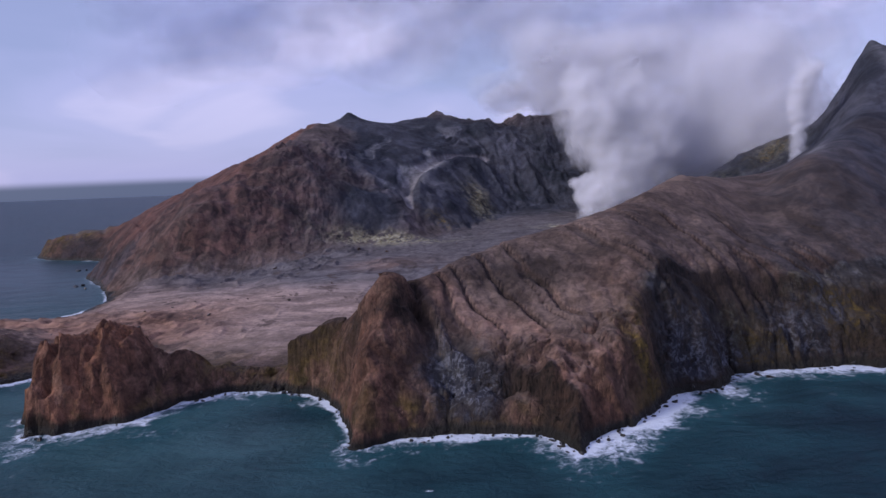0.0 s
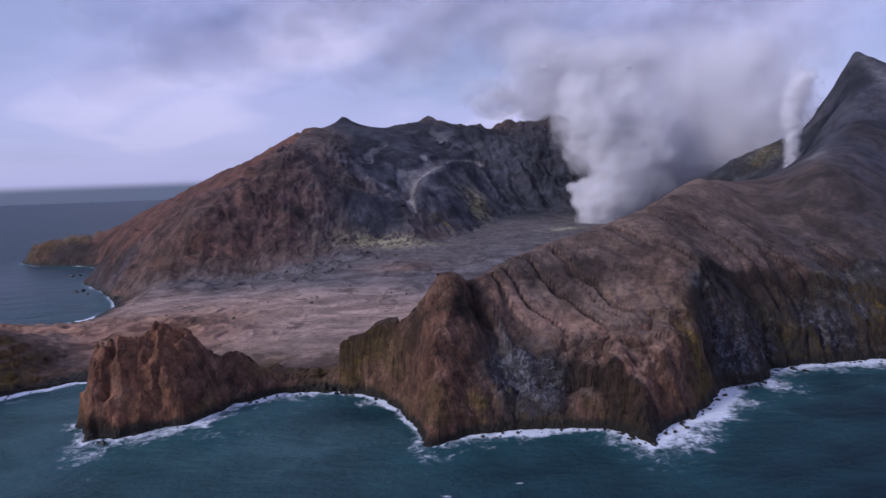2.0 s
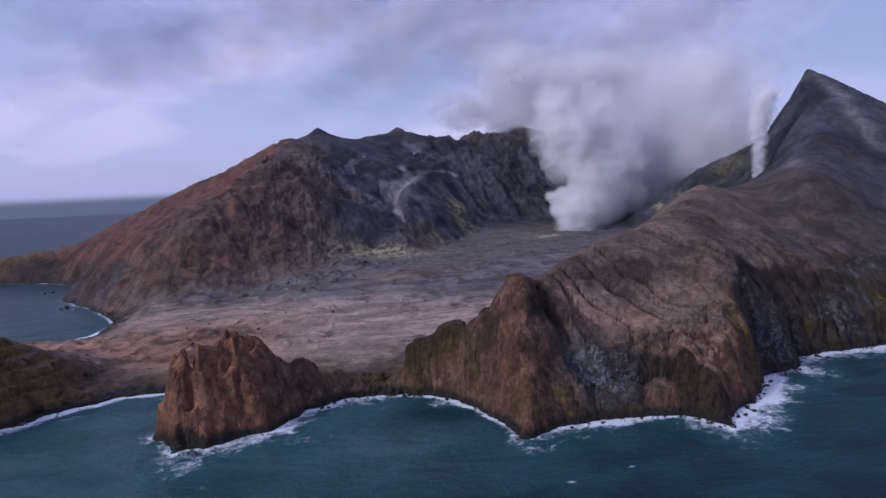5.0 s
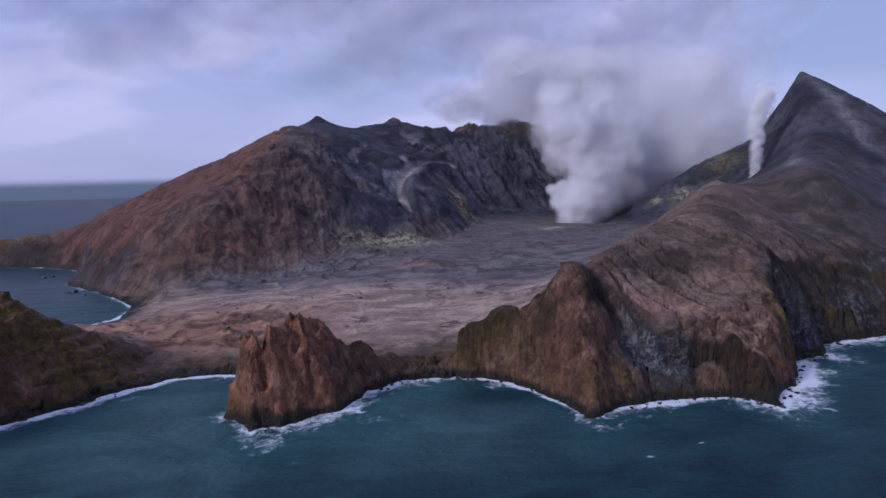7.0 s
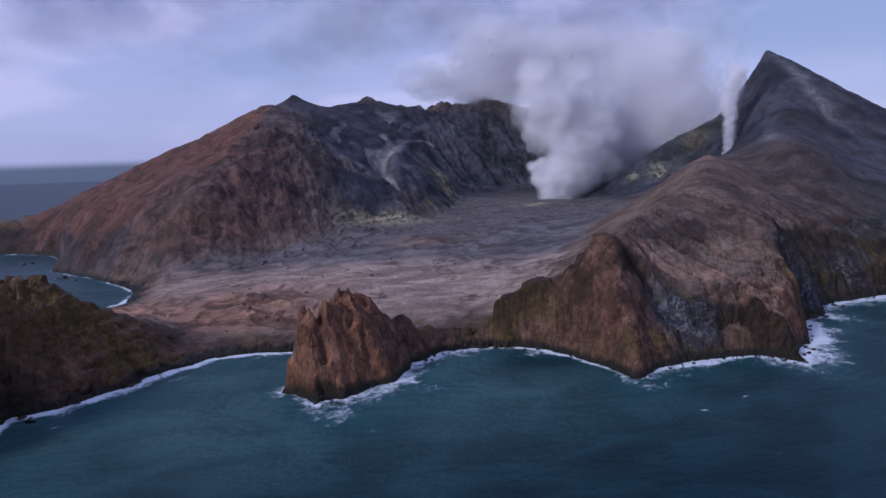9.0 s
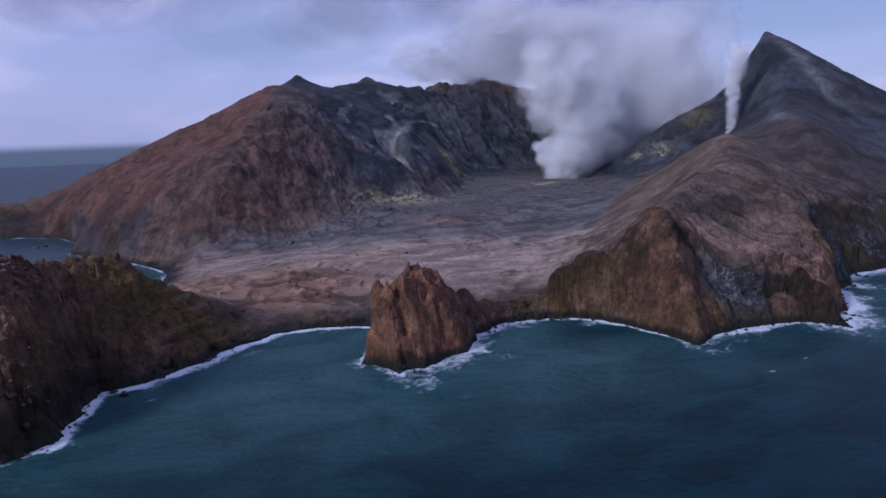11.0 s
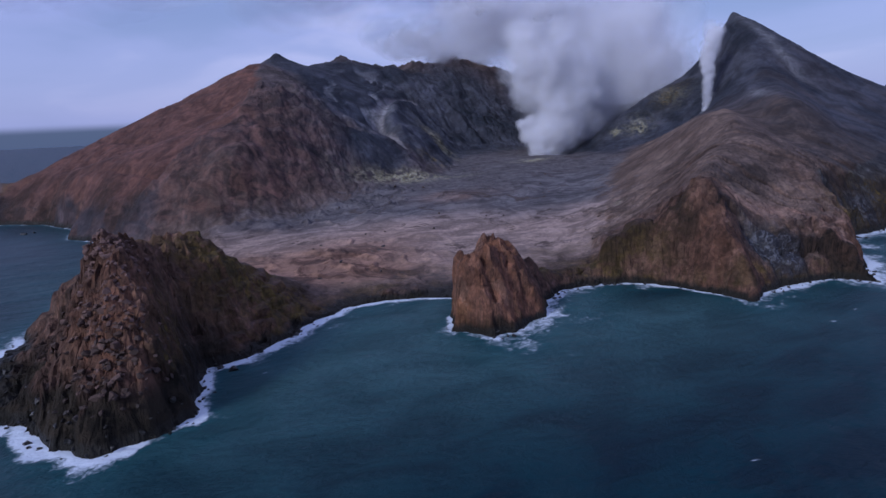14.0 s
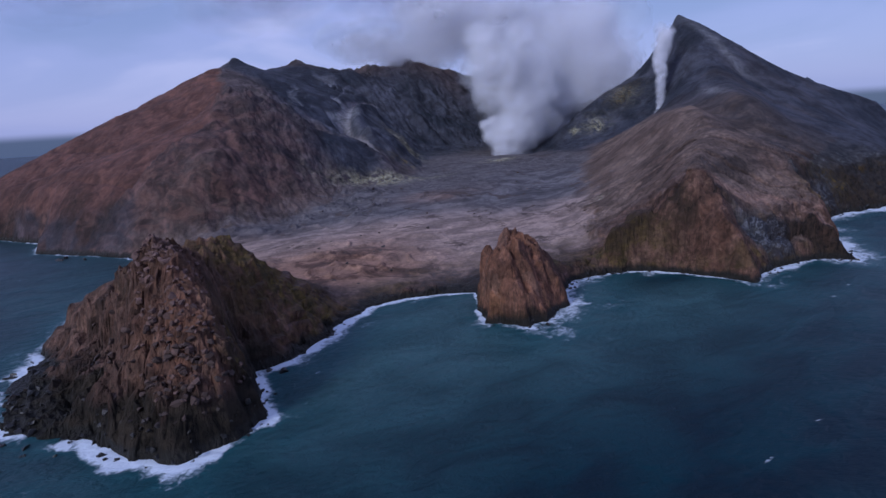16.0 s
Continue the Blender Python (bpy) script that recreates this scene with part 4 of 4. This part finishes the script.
    me.vertices.foreach_set("co", co.ravel())
    me.loops.add(quad.size)
    me.loops.foreach_set("vertex_index", inv.astype(np.int32).ravel())
    me.polygons.add(len(quad))
    me.polygons.foreach_set("loop_start", np.arange(0, quad.size, 4, dtype=np.int32))
    me.update(calc_edges=True)
    me.polygons.foreach_set("use_smooth", np.full(len(quad), not broken))
    for key, chans in ZONES:
        at = me.attributes.new(key, "FLOAT_COLOR", "POINT")
        vals = np.ones((len(used), 4), np.float32)
        for k, c in enumerate(chans):
            vals[:, k] = c.ravel()[used]
        at.data.foreach_set("color", vals.ravel())
    # one true normal per grid point, so that neighbouring parts meet without a seam
    if not broken:
        me.normals_split_custom_set_from_vertices(NORMALS.reshape(-1, 3)[used].tolist())
    me.materials.append(LAND)
    ob = new(name, me)
    ob.parent = parent
    return tagged(ob, label, category, kind=kind)


# crags lean and break: push steep ground sideways
lean = rough * smooth(520 - GY, 0, 60) * (1 - 0.8 * ASH)
PX = GX + lean * (fbm(GX, GY + H * 0.35, 16, 4, 51) * 3.6 + (ridged(GX + GY * 0.5, H * 0.30, 9, 2, 57) - 0.6) * 3.0)
PY = GY + lean * (fbm(GX + H * 0.35, GY, 16, 4, 61) * 3.6 + (ridged(GX - GY * 0.5, H * 0.30, 9, 2, 67) - 0.6) * 3.0)

ZONES = (("zone_a", (Z_DARK, Z_FLOOR, Z_SULPHUR)), ("zone_b", (Z_OCHRE, Z_GULLY, Z_RED)), ("zone_c", (Z_ROCK, Z_SAND, Z_RUST)), ("zone_d", (FLOW, smooth(GY + 0.3 * GX + wob * 40, 570, 690), ASH * (1 - 0.6 * smooth(GX, 330, 430)))), ("zone_e", (OUTER, np.maximum(OUTER, BOWL), Z_WARM)), ("zone_f", (Z_PALE, Z_DARKER, Z_APRON)), ("zone_g", (Z_SCARP_SHADE, Z_BLUE, Z_OLIVE)))
_p = np.stack([PX, PY, H], -1)
NORMALS = np.cross(np.gradient(_p, axis=1), np.gradient(_p, axis=0))
NORMALS /= np.linalg.norm(NORMALS, axis=-1, keepdims=True)
CX, CY = (GX[:-1, :-1] + GX[1:, 1:]) / 2, (GY[:-1, :-1] + GY[1:, 1:]) / 2
IS_STACK = (CX > -275) & (CX < -160) & (CY < 436)
IS_CRAG = (CX < -325) & (CY < 560) & ~IS_STACK
IS_HEAD = ~IS_STACK & ~IS_CRAG & (CX > -118) & (CY < 440 + np.clip(CX + 60, 0, 400) * 1.05) & (CY < 900)
IS_CONE = ~IS_HEAD & (CX > 320) & (CY < 1130) & (CX + (CY - 900) * 0.0 > 320)
IS_FLOOR = ~IS_STACK & ~IS_CRAG & ~IS_HEAD & ~IS_CONE & (FLOOR[:-1, :-1] > 0.5)
IS_RIM = ~(IS_STACK | IS_CRAG | IS_HEAD | IS_CONE | IS_FLOOR) & (CY > 700)
IS_SHORE = ~(IS_STACK | IS_CRAG | IS_HEAD | IS_CONE | IS_FLOOR | IS_RIM)
CH = (H[:-1, :-1] + H[1:, 1:]) / 2


def landform(name, x, y, label, category, pieces):
    """A landform with its parts, standing at sea level."""
    base = new(name)
    base.empty_display_size = 20
    tagged(base, label, category)
    rest = None
    for piece, mask, words in pieces:
        use = mask if rest is None else mask & rest
        rest = ~mask if rest is None else rest & ~mask
        land_part(piece, use, words, parent=base, broken=name == "crag")
    return base


IS_BACK = IS_RIM & (CX >= 240) & (CY <= 1150) & (inner[:-1, :-1] <= 0.45)
IS_RIM &= ~IS_BACK
land_part("ground", IS_FLOOR | IS_SHORE | IS_BACK, "pale pinkish-grey ash floor of a volcanic crater by the sea", "crater floor", "structure")
landform("crater_rim", 0, 1200, "dark reddish-brown gullied mountain ridge round a steaming crater", "mountain", [
    ("crater_wall", IS_RIM & (inner[:-1, :-1] > 0.45), "dark blue-grey gullied inner wall"),
    ("peak", IS_RIM & (np.hypot(CX + 178, CY - 1277) < 45), ""),
    ("peak", IS_RIM & (np.hypot(CX + 8, CY - 1437) < 50), ""),
    ("sea_cliff", IS_RIM & (CX < -400) & (CH < 45), "dark wet sea cliff"),
    ("back_slope", IS_RIM & (CX > 40) & (CY > 1150), "dark slope behind the crater"),
    ("flank", IS_RIM & (CX < 100), "reddish-brown scoria slope"),
    ("floor_edge", IS_RIM, ""),
])
landform("summit_cone", 600, 940, "steep dark grey ash cone beside the steaming crater", "mountain", [
    ("crater_wall", IS_CONE & (CY > 880 + (600 - CX) * 0.1), "dark inner wall with yellow sulphur stains"),
    ("flank", IS_CONE, "grey-brown ash slope"),
])
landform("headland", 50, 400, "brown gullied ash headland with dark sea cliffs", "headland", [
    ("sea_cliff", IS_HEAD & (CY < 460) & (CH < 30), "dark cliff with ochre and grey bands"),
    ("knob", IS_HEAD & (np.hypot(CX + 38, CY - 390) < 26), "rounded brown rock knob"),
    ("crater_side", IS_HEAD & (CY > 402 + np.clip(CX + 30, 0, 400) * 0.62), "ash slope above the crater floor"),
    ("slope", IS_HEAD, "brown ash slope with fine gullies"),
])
landform("sea_stack", -220, 400, "jagged red-brown rock stack standing in the surf", "sea stack", [
    ("horn", IS_STACK & (CX < -238) & (CH > 30), "narrow rock horn"),
    ("foot", IS_STACK & (CH < 8), "black wave-washed rock foot"),
    ("tower", IS_STACK, "red-brown rock tower"),
])
landform("crag", -450, 400, "rugged boulder-strewn brown rock crag rising from the sea", "crag", [
    ("foot", IS_CRAG & (CH < 8), "black wave-washed rock foot"),
    ("back_peak", IS_CRAG & (CY > 430), "brown and ochre back ridge"),
    ("tower", IS_CRAG, "broken brown rock tower"),
])

# ---- the sea ----
SX = steps((-4700, -2000, 300), (-2000, -900, 60), (-900, -560, 12), (-560, 340, 3), (340, 900, 14), (900, 2000, 70), (2000, 4700, 300))
SY = steps((-2200, -600, 150), (-600, 100, 30), (100, 270, 8), (270, 480, 2.6), (480, 780, 6), (780, 1300, 13), (1300, 2200, 60), (2200, 4700, 250))
sx, sy = np.meshgrid(SX, SY)
sd, surf = shore_distance(*shore_wander(sx, sy))
core = np.clip(1.26 + sd / np.maximum(surf, 1) * (0.95 + 0.45 * fbm(sx, sy, 30, 3, 75)), 0, 1.1)
skirt = 0.66 * np.exp(np.minimum(sd, 0) / (2.2 * np.maximum(surf, 3))) * (1 + 0.9 * fbm(sx, sy, 34, 4, 77))
FOAM = np.where(sd < 0, np.maximum(core, skirt), 1.0) * (0.86 + 0.5 * fbm(sx, sy, 40, 3, 71)) * np.where((sx < -405) & (sy < 520), np.clip(0.84 + 1.5 * fbm(sx, sy, 15, 4, 241), 0.45, 1.2), 1.0)
sz = fbm(sx, sy, 60, 3, 91) * 0.35 * smooth(900 - np.abs(sy), 0, 400)
nx_, ny_ = len(SX), len(SY)
me = bpy.data.meshes.new("sea")
me.vertices.add(nx_ * ny_)
me.vertices.foreach_set("co", np.stack([sx, sy, sz], -1).ravel())
q = (np.arange(ny_ - 1)[:, None] * nx_ + np.arange(nx_ - 1)[None]).ravel()
quad = np.stack([q, q + 1, q + nx_ + 1, q + nx_], 1).astype(np.int32)
me.loops.add(quad.size)
me.loops.foreach_set("vertex_index", quad.ravel())
me.polygons.add(len(quad))
me.polygons.foreach_set("loop_start", np.arange(0, quad.size, 4, dtype=np.int32))
me.update(calc_edges=True)
me.polygons.foreach_set("use_smooth", np.ones(len(quad), bool))
at = me.attributes.new("foam", "FLOAT", "POINT")
at.data.foreach_set("value", np.clip(FOAM, 0, 1.3).astype(np.float32).ravel())
CALM = np.clip(smooth(sy + 0.3 * sx, 500, 800) * (1 - smooth(sy - 0.4 * sx, 1150, 1700)), 0, 1)
at = me.attributes.new("calm", "FLOAT", "POINT")
at.data.foreach_set("value", CALM.astype(np.float32).ravel())
at = me.attributes.new("shelf", "FLOAT", "POINT")
# dark reflection of the headland, painted into the water by lowering shelf
REFLECTION = (-92, 372)
bay = 0.9 * blob(sx, sy, -310, 370, 150, 110) + 0.8 * blob(sx, sy, -130, 350, 60, 70) + 0.6 * blob(sx, sy, -500, 700, 130, 130)
at.data.foreach_set("value", np.clip(0.45 * np.exp(np.minimum(sd, 0) / 70) + 0.95 * bay + 0.25 * fbm(sx, sy, 160, 4, 181) - 0.9 * blob(sx, sy, REFLECTION[0], REFLECTION[1], 44, 26), 0, 1).astype(np.float32).ravel())
me.materials.append(SEA)
tagged(new("water", me), "dark teal sea with choppy waves and white surf along the cliffs", "sea", kind="structure")

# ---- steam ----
PATH_MID = Vector((-250, 0, 142))  # middle of the camera path; billows fade at the rim seen from here


def puff(bm, soft, centre, radius, squash, seed, lumps=0.30, level=3, fade=(0.22, 0.62)):
    """One billow: a lumpy ball added to a cloud's mesh, fading at the rim seen from mid camera path."""
    across = (Vector(centre) - PATH_MID).normalized()
    made = bmesh.ops.create_icosphere(bm, subdivisions=level, radius=1.0)
    for v in made["verts"]:
        d = v.co.normalized()
        k = 1 + lumps * noise.fractal(d * 1.7 + Vector((seed, seed * 0.7, 0)), 1.0, 2.0, 4) + 0.10 * noise.noise(d * 5 + Vector((seed, 0, 0)))
        v.co = Vector(centre) + Vector((d.x * radius * k, d.y * radius * k, d.z * radius * k * squash))
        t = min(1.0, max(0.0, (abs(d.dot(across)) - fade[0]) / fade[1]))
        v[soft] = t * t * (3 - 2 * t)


def steam(name, mat, billows, label, level=3, lumps=0.30, fade=(0.22, 0.62), category="steam"):
    """A body of steam made of many thin billows."""
    bm = bmesh.new()
    soft = bm.verts.layers.float.new("soft")
    for i, (x, y, z, r, s) in enumerate(billows):
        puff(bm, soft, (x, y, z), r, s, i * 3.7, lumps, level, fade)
    me = bpy.data.meshes.new(name)
    bm.to_mesh(me)
    bm.free()
    me.polygons.foreach_set("use_smooth", np.ones(len(me.polygons), bool))
    me.materials.append(mat)
    return tagged(new(name, me), label, category, kind="stuff")


rs = random.Random(5)


def lobed(lobes, count, small, depth=0.5):
    """Cauliflower billows: each lobe is a body with smaller billows round it."""
    out = []
    for x, y, z, r in lobes:
        out.append((x, y, z, r * 0.9, 0.95))
        for _ in range(count):
            a, b = rs.uniform(0, 2 * math.pi), rs.gauss(0.15, 0.55)
            k = r * rs.uniform(0.55, 0.95)
            out.append((x + k * math.cos(a) * math.cos(b), y + k * depth * math.sin(a) * math.cos(b), z + k * math.sin(b), r * rs.uniform(*small), rs.uniform(0.8, 1.05)))
    return out


# the plume leaves the vent narrow, swells to one side and leans back towards the crest
VENT = [(254, 1034, 50, 32), (262, 1038, 72, 40), (280, 1042, 96, 52), (300, 1048, 124, 60), (292, 1054, 152, 54), (268, 1062, 182, 54),
        (262, 1072, 212, 56), (292, 1080, 236, 60), (250, 1086, 252, 52), (340, 1070, 150, 50), (352, 1084, 196, 60), (238, 1052, 84, 20), (226, 1056, 104, 16)]
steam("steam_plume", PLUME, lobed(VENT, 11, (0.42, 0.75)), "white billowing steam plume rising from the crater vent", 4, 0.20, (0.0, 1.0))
thread = []
for k in range(16):
    u = k / 15
    thread.append((452 + 34 * u + 7 * math.sin(5.5 * u + 0.5), 850 + 10 * u, 110 + 140 * u, 6 + 11 * u))
steam("fumarole_steam", PLUME, lobed(thread, 7, (0.5, 0.8)), "thin white steam column from a vent below the cone", 3, 0.25, (0.0, 1.0))
bank, deck, grey = [], [], []
for k in range(44):
    u = rs.random()
    bank.append((385 + 240 * u, rs.uniform(1100, 1230), 80 + 210 * rs.random() + 55 * u, rs.uniform(75, 115), rs.uniform(0.7, 0.9)))
for k in range(22):
    u = k / 21
    bank.append((120 + 340 * u + rs.uniform(-20, 20), rs.uniform(1430, 1530), rs.uniform(262, 335), rs.uniform(46, 78), 0.6))
for k in range(12):
    bank.append((rs.uniform(170, 420), rs.uniform(1400, 1500), rs.uniform(236, 275), rs.uniform(24, 44), 0.65))
for k in range(24):
    bank.append((rs.uniform(190, 470), rs.uniform(1180, 1280), rs.uniform(278, 350), rs.uniform(70, 105), 0.6))
for k in range(40):
    u = (k + rs.random()) / 40
    deck.append((-120 + 960 * u, rs.uniform(1350, 1650), rs.uniform(365, 600), rs.uniform(110, 180), rs.uniform(0.45, 0.65)))
for k in range(14):
    u = rs.random()
    deck.append((-420 + 600 * u, rs.uniform(1650, 1950), rs.uniform(480, 760) - 50 * u, rs.uniform(140, 220), rs.uniform(0.4, 0.55)))
for k in range(11):
    grey.append((rs.gauss(-680, 130), rs.uniform(1900, 2150), rs.uniform(440, 740), rs.uniform(140, 220), rs.uniform(0.5, 0.7)))
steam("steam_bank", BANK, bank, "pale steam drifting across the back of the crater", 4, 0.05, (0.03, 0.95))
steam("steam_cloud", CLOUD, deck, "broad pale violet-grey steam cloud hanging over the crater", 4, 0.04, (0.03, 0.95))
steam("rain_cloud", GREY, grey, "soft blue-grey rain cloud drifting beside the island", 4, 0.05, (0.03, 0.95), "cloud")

# ---- islet far out at sea ----


def islet_material():
    m, nt, bsdf = material("hazed_islet_rock")
    N = Nodes(nt)
    tone = N.noise(N.position((1, 1, 0.4)), 0.03, 5, 0.6, 0.4)
    # blue-grey of the distance haze is put into the rock's colour
    N.link(N.mix(N.ramp(tone, 0.35, 0.65), (0.030, 0.040, 0.062), (0.070, 0.080, 0.105)), bsdf.inputs["Base Color"])
    bsdf.inputs["Roughness"].default_value = 0.9
    N.link(N.bump(tone, 0.8, 8.0), bsdf.inputs["Normal"])
    return m


def islet(x, y, r, height, label):
    """A steep bare islet: a lumpy cone with a rounded top."""
    bm = bmesh.new()
    rings, seg = 14, 36
    grid = []
    for i in range(rings + 1):
        u = i / rings
        row = []
        for k in range(seg):
            a = 2 * math.pi * k / seg
            w = 1 + 0.22 * noise.noise(Vector((math.cos(a) * 2, math.sin(a) * 2, u * 3)))
            row.append(bm.verts.new((r * w * math.cos(a) * (1 - 0.38 * u - 0.62 * u ** 7), r * 0.8 * w * math.sin(a) * (1 - 0.38 * u - 0.62 * u ** 7), -4 + height * u + 5 * noise.noise(Vector((a, u * 6, 2))))))
        grid.append(row)
    for i in range(rings):
        for k in range(seg):
            bm.faces.new((grid[i][k], grid[i][(k + 1) % seg], grid[i + 1][(k + 1) % seg], grid[i + 1][k]))
    me = bpy.data.meshes.new("islet")
    bm.to_mesh(me)
    bm.free()
    me.materials.append(islet_material())
    ob = new("islet", me)
    ob.location = (x, y, 0)
    return tagged(ob, label, "islet")


islet(3243, 2173, 100, 205, "small blunt islet far out at sea, blue-grey with painted haze")

# ---- boulders ----


def stone_material(joined=False):
    m, nt, bsdf = material("rubble_rock" if joined else "boulder_rock")
    N = Nodes(nt)
    p = N.position()
    info = N.add("ShaderNodeObjectInfo")
    mid = N.noise(p, 0.5, 6, 0.7, 0.4)
    pick = N.add("ShaderNodeNewGeometry").outputs["Random Per Island"] if joined else info.outputs["Random"]
    col = N.mix(N.ramp(pick, 0.55, 1.0), (0.062, 0.038, 0.030), (0.150, 0.088, 0.070))
    col = N.mix(N.ramp(mid, 0.42, 0.62, 0, 0.7), col, (0.050, 0.034, 0.027))
    sep = N.add("ShaderNodeSeparateXYZ")
    N.link(p, sep.inputs[0])
    col = N.mix(N.ramp(sep.outputs["Z"], 38, 70, 0, 0.40), col, (0.240, 0.140, 0.114))
    wet = N.ramp(N.math("ADD", sep.outputs["Z"], N.math("MULTIPLY", N.noise(p, 0.06, 3, 0.5), 10.0)), 15.0, 27.0, 1.0, 0.0)
    col = N.mix(wet, col, (0.016, 0.014, 0.012))
    N.link(col, bsdf.inputs["Base Color"])
    N.link(N.ramp(wet, 0, 1, 0.9, 0.4), bsdf.inputs["Roughness"])
    N.link(N.bump(mid, 0.7, 0.6), bsdf.inputs["Normal"])
    return m


STONE = stone_material()
RUBBLE = stone_material(True)


def stone_mesh(seed):
    """A broken block with flat facets and worn corners."""
    r = random.Random(seed)
    bm = bmesh.new()
    for _ in range(11):
        d = Vector((r.gauss(0, 1), r.gauss(0, 1), r.gauss(0, 1))).normalized()
        k = r.uniform(0.85, 1.1)
        bm.verts.new((d.x * k, d.y * k * 0.85, d.z * k * 0.75))
    hull = bmesh.ops.convex_hull(bm, input=bm.verts)
    bmesh.ops.delete(bm, geom=[g for g in hull["geom_interior"] if isinstance(g, bmesh.types.BMVert)], context="VERTS")
    me = bpy.data.meshes.new("boulder")
    bm.to_mesh(me)
    bm.free()
    me.materials.append(STONE)
    return me


STONES = [stone_mesh(200 + k) for k in range(8)]


def height_at(x, y):
    ix = min(max(int(np.searchsorted(XS, x)), 1), len(XS) - 1)
    iy = min(max(int(np.searchsorted(YS, y)), 1), len(YS) - 1)
    return float(H[iy, ix])


def boulder(x, y, z, size, parent=None):
    ob = new("boulder", rs.choice(STONES))
    ob.parent = parent
    ob.location = (x, y, z)
    ob.rotation_euler = (rs.uniform(-0.5, 0.5), rs.uniform(-0.5, 0.5), rs.uniform(0, 6.28))
    ob.scale = (size * rs.uniform(0.8, 1.3), size * rs.uniform(0.7, 1.1), size * rs.uniform(0.6, 1.1))
    return ob


crag = bpy.data.objects["crag"]
for k in range(290):
    u = rs.random()
    if k < 190:
        x, y = -449 + rs.gauss(0, 5 + 13 * u), 398 - 78 * u + rs.gauss(0, 5)
    else:
        x, y = rs.uniform(-500, -425), rs.uniform(318, 460)
    z = height_at(x, y)
    if z > 5:
        size = rs.uniform(0.8, 1.7) + (1.0 * rs.random() ** 3)
        boulder(x, y, z - 0.6 * size, size * 1.3, crag)

def rubble(count, place, parent, label):
    """Small broken rock lying close together, joined into one part."""
    verts, faces = [], []
    tried = 0
    while tried < count:
        tried += 1
        x, y, size = place()
        z = height_at(x, y)
        if z < 3:
            continue
        me = rs.choice(STONES)
        turn = Matrix.Rotation(rs.uniform(0, 6.28), 3, "Z") @ Matrix.Rotation(rs.uniform(-0.7, 0.7), 3, "X")
        k = Vector((size * rs.uniform(0.7, 1.3), size * rs.uniform(0.7, 1.2), size * rs.uniform(0.7, 1.2)))
        first = len(verts)
        for v in me.vertices:
            verts.append(turn @ Vector((v.co.x * k.x, v.co.y * k.y, v.co.z * k.z)) + Vector((x, y, z - 0.45 * size)))
        faces += [[first + i for i in f.vertices] for f in me.polygons]
    me = bpy.data.meshes.new("rubble")
    me.from_pydata([tuple(v) for v in verts], [], faces)
    me.materials.append(RUBBLE)
    ob = new("rubble", me)
    ob.parent = parent
    return tagged(ob, label, kind="stuff")


def ridge_spot():
    u = rs.random()
    return -453 + rs.gauss(0, 4 + 11 * u), 396 - 80 * u + rs.gauss(0, 4), rs.uniform(0.7, 1.7) + 1.4 * rs.random() ** 3


def face_spot():
    return rs.uniform(-505, -420), rs.uniform(312, 400), rs.uniform(0.4, 1.1) + 0.9 * rs.random() ** 4


rubble(300, ridge_spot, crag, "pinkish-brown broken blocks along the ridge")
rubble(60, face_spot, crag, "brown broken rock lying on the steep faces")

for line, count in ((SHORE_BAYS, 150), (SHORE_CLIFFS[:12], 110)):
    for k in range(count):
        i = rs.randrange(len(line) - 1)
        (ax, ay, aw), (bx, by, bw) = line[i], line[i + 1]
        u = rs.random()
        x, y = ax + (bx - ax) * u, ay + (by - ay) * u
        nx, ny = by - ay, ax - bx
        n = math.hypot(nx, ny)
        off = rs.gauss(1.5, 3.0)
        x, y = x + nx / n * off, y + ny / n * off
        size = rs.uniform(0.6, 1.5) + 1.4 * rs.random() ** 4
        if aw <= 5:
            size *= 0.6
        z = max(height_at(x, y), -0.3)
        if z < 5:
            tagged(boulder(x, y, z + 0.2 * size, size), "dark wet boulder at the foot of the cliff", "boulder", "shore boulders")

for k in range(45):
    x, y = rs.uniform(-380, 120), rs.uniform(490, 860)
    z = height_at(x, y)
    if 4 < z < 48:
        size = rs.uniform(0.8, 1.8) + 1.5 * rs.random() ** 3
        tagged(boulder(x, y, z + 0.1 * size, size), "brown volcanic block lying on the ash floor", "boulder", "blocks on the crater floor")

SKERRIES = [(-583, 1006, 6.0), (-572, 1009, 3.5), (-503, 855, 5.5), (-496, 862, 3.5), (-486, 880, 4.5), (-478, 836, 3.0), (-398, 381, 3.6), (-404, 388, 2.6), (204, 402, 3.4), (198, 406, 2.6)]
for x, y, size in SKERRIES:
    tagged(boulder(x, y, 0.2, size), "black wave-washed rock standing out of the water", "skerry", "skerries")
for k in range(46):
    u = rs.random()
    x, y = -508 - 26 * rs.random() - 8 * u, 350 + 140 * u + rs.gauss(0, 5)
    size = rs.uniform(1.2, 3.2)
    tagged(boulder(x, y, max(height_at(x, y), -0.5) + 0.15 * size, size), "black wave-washed ledge rock below the crag", "boulder", "ledge rocks")
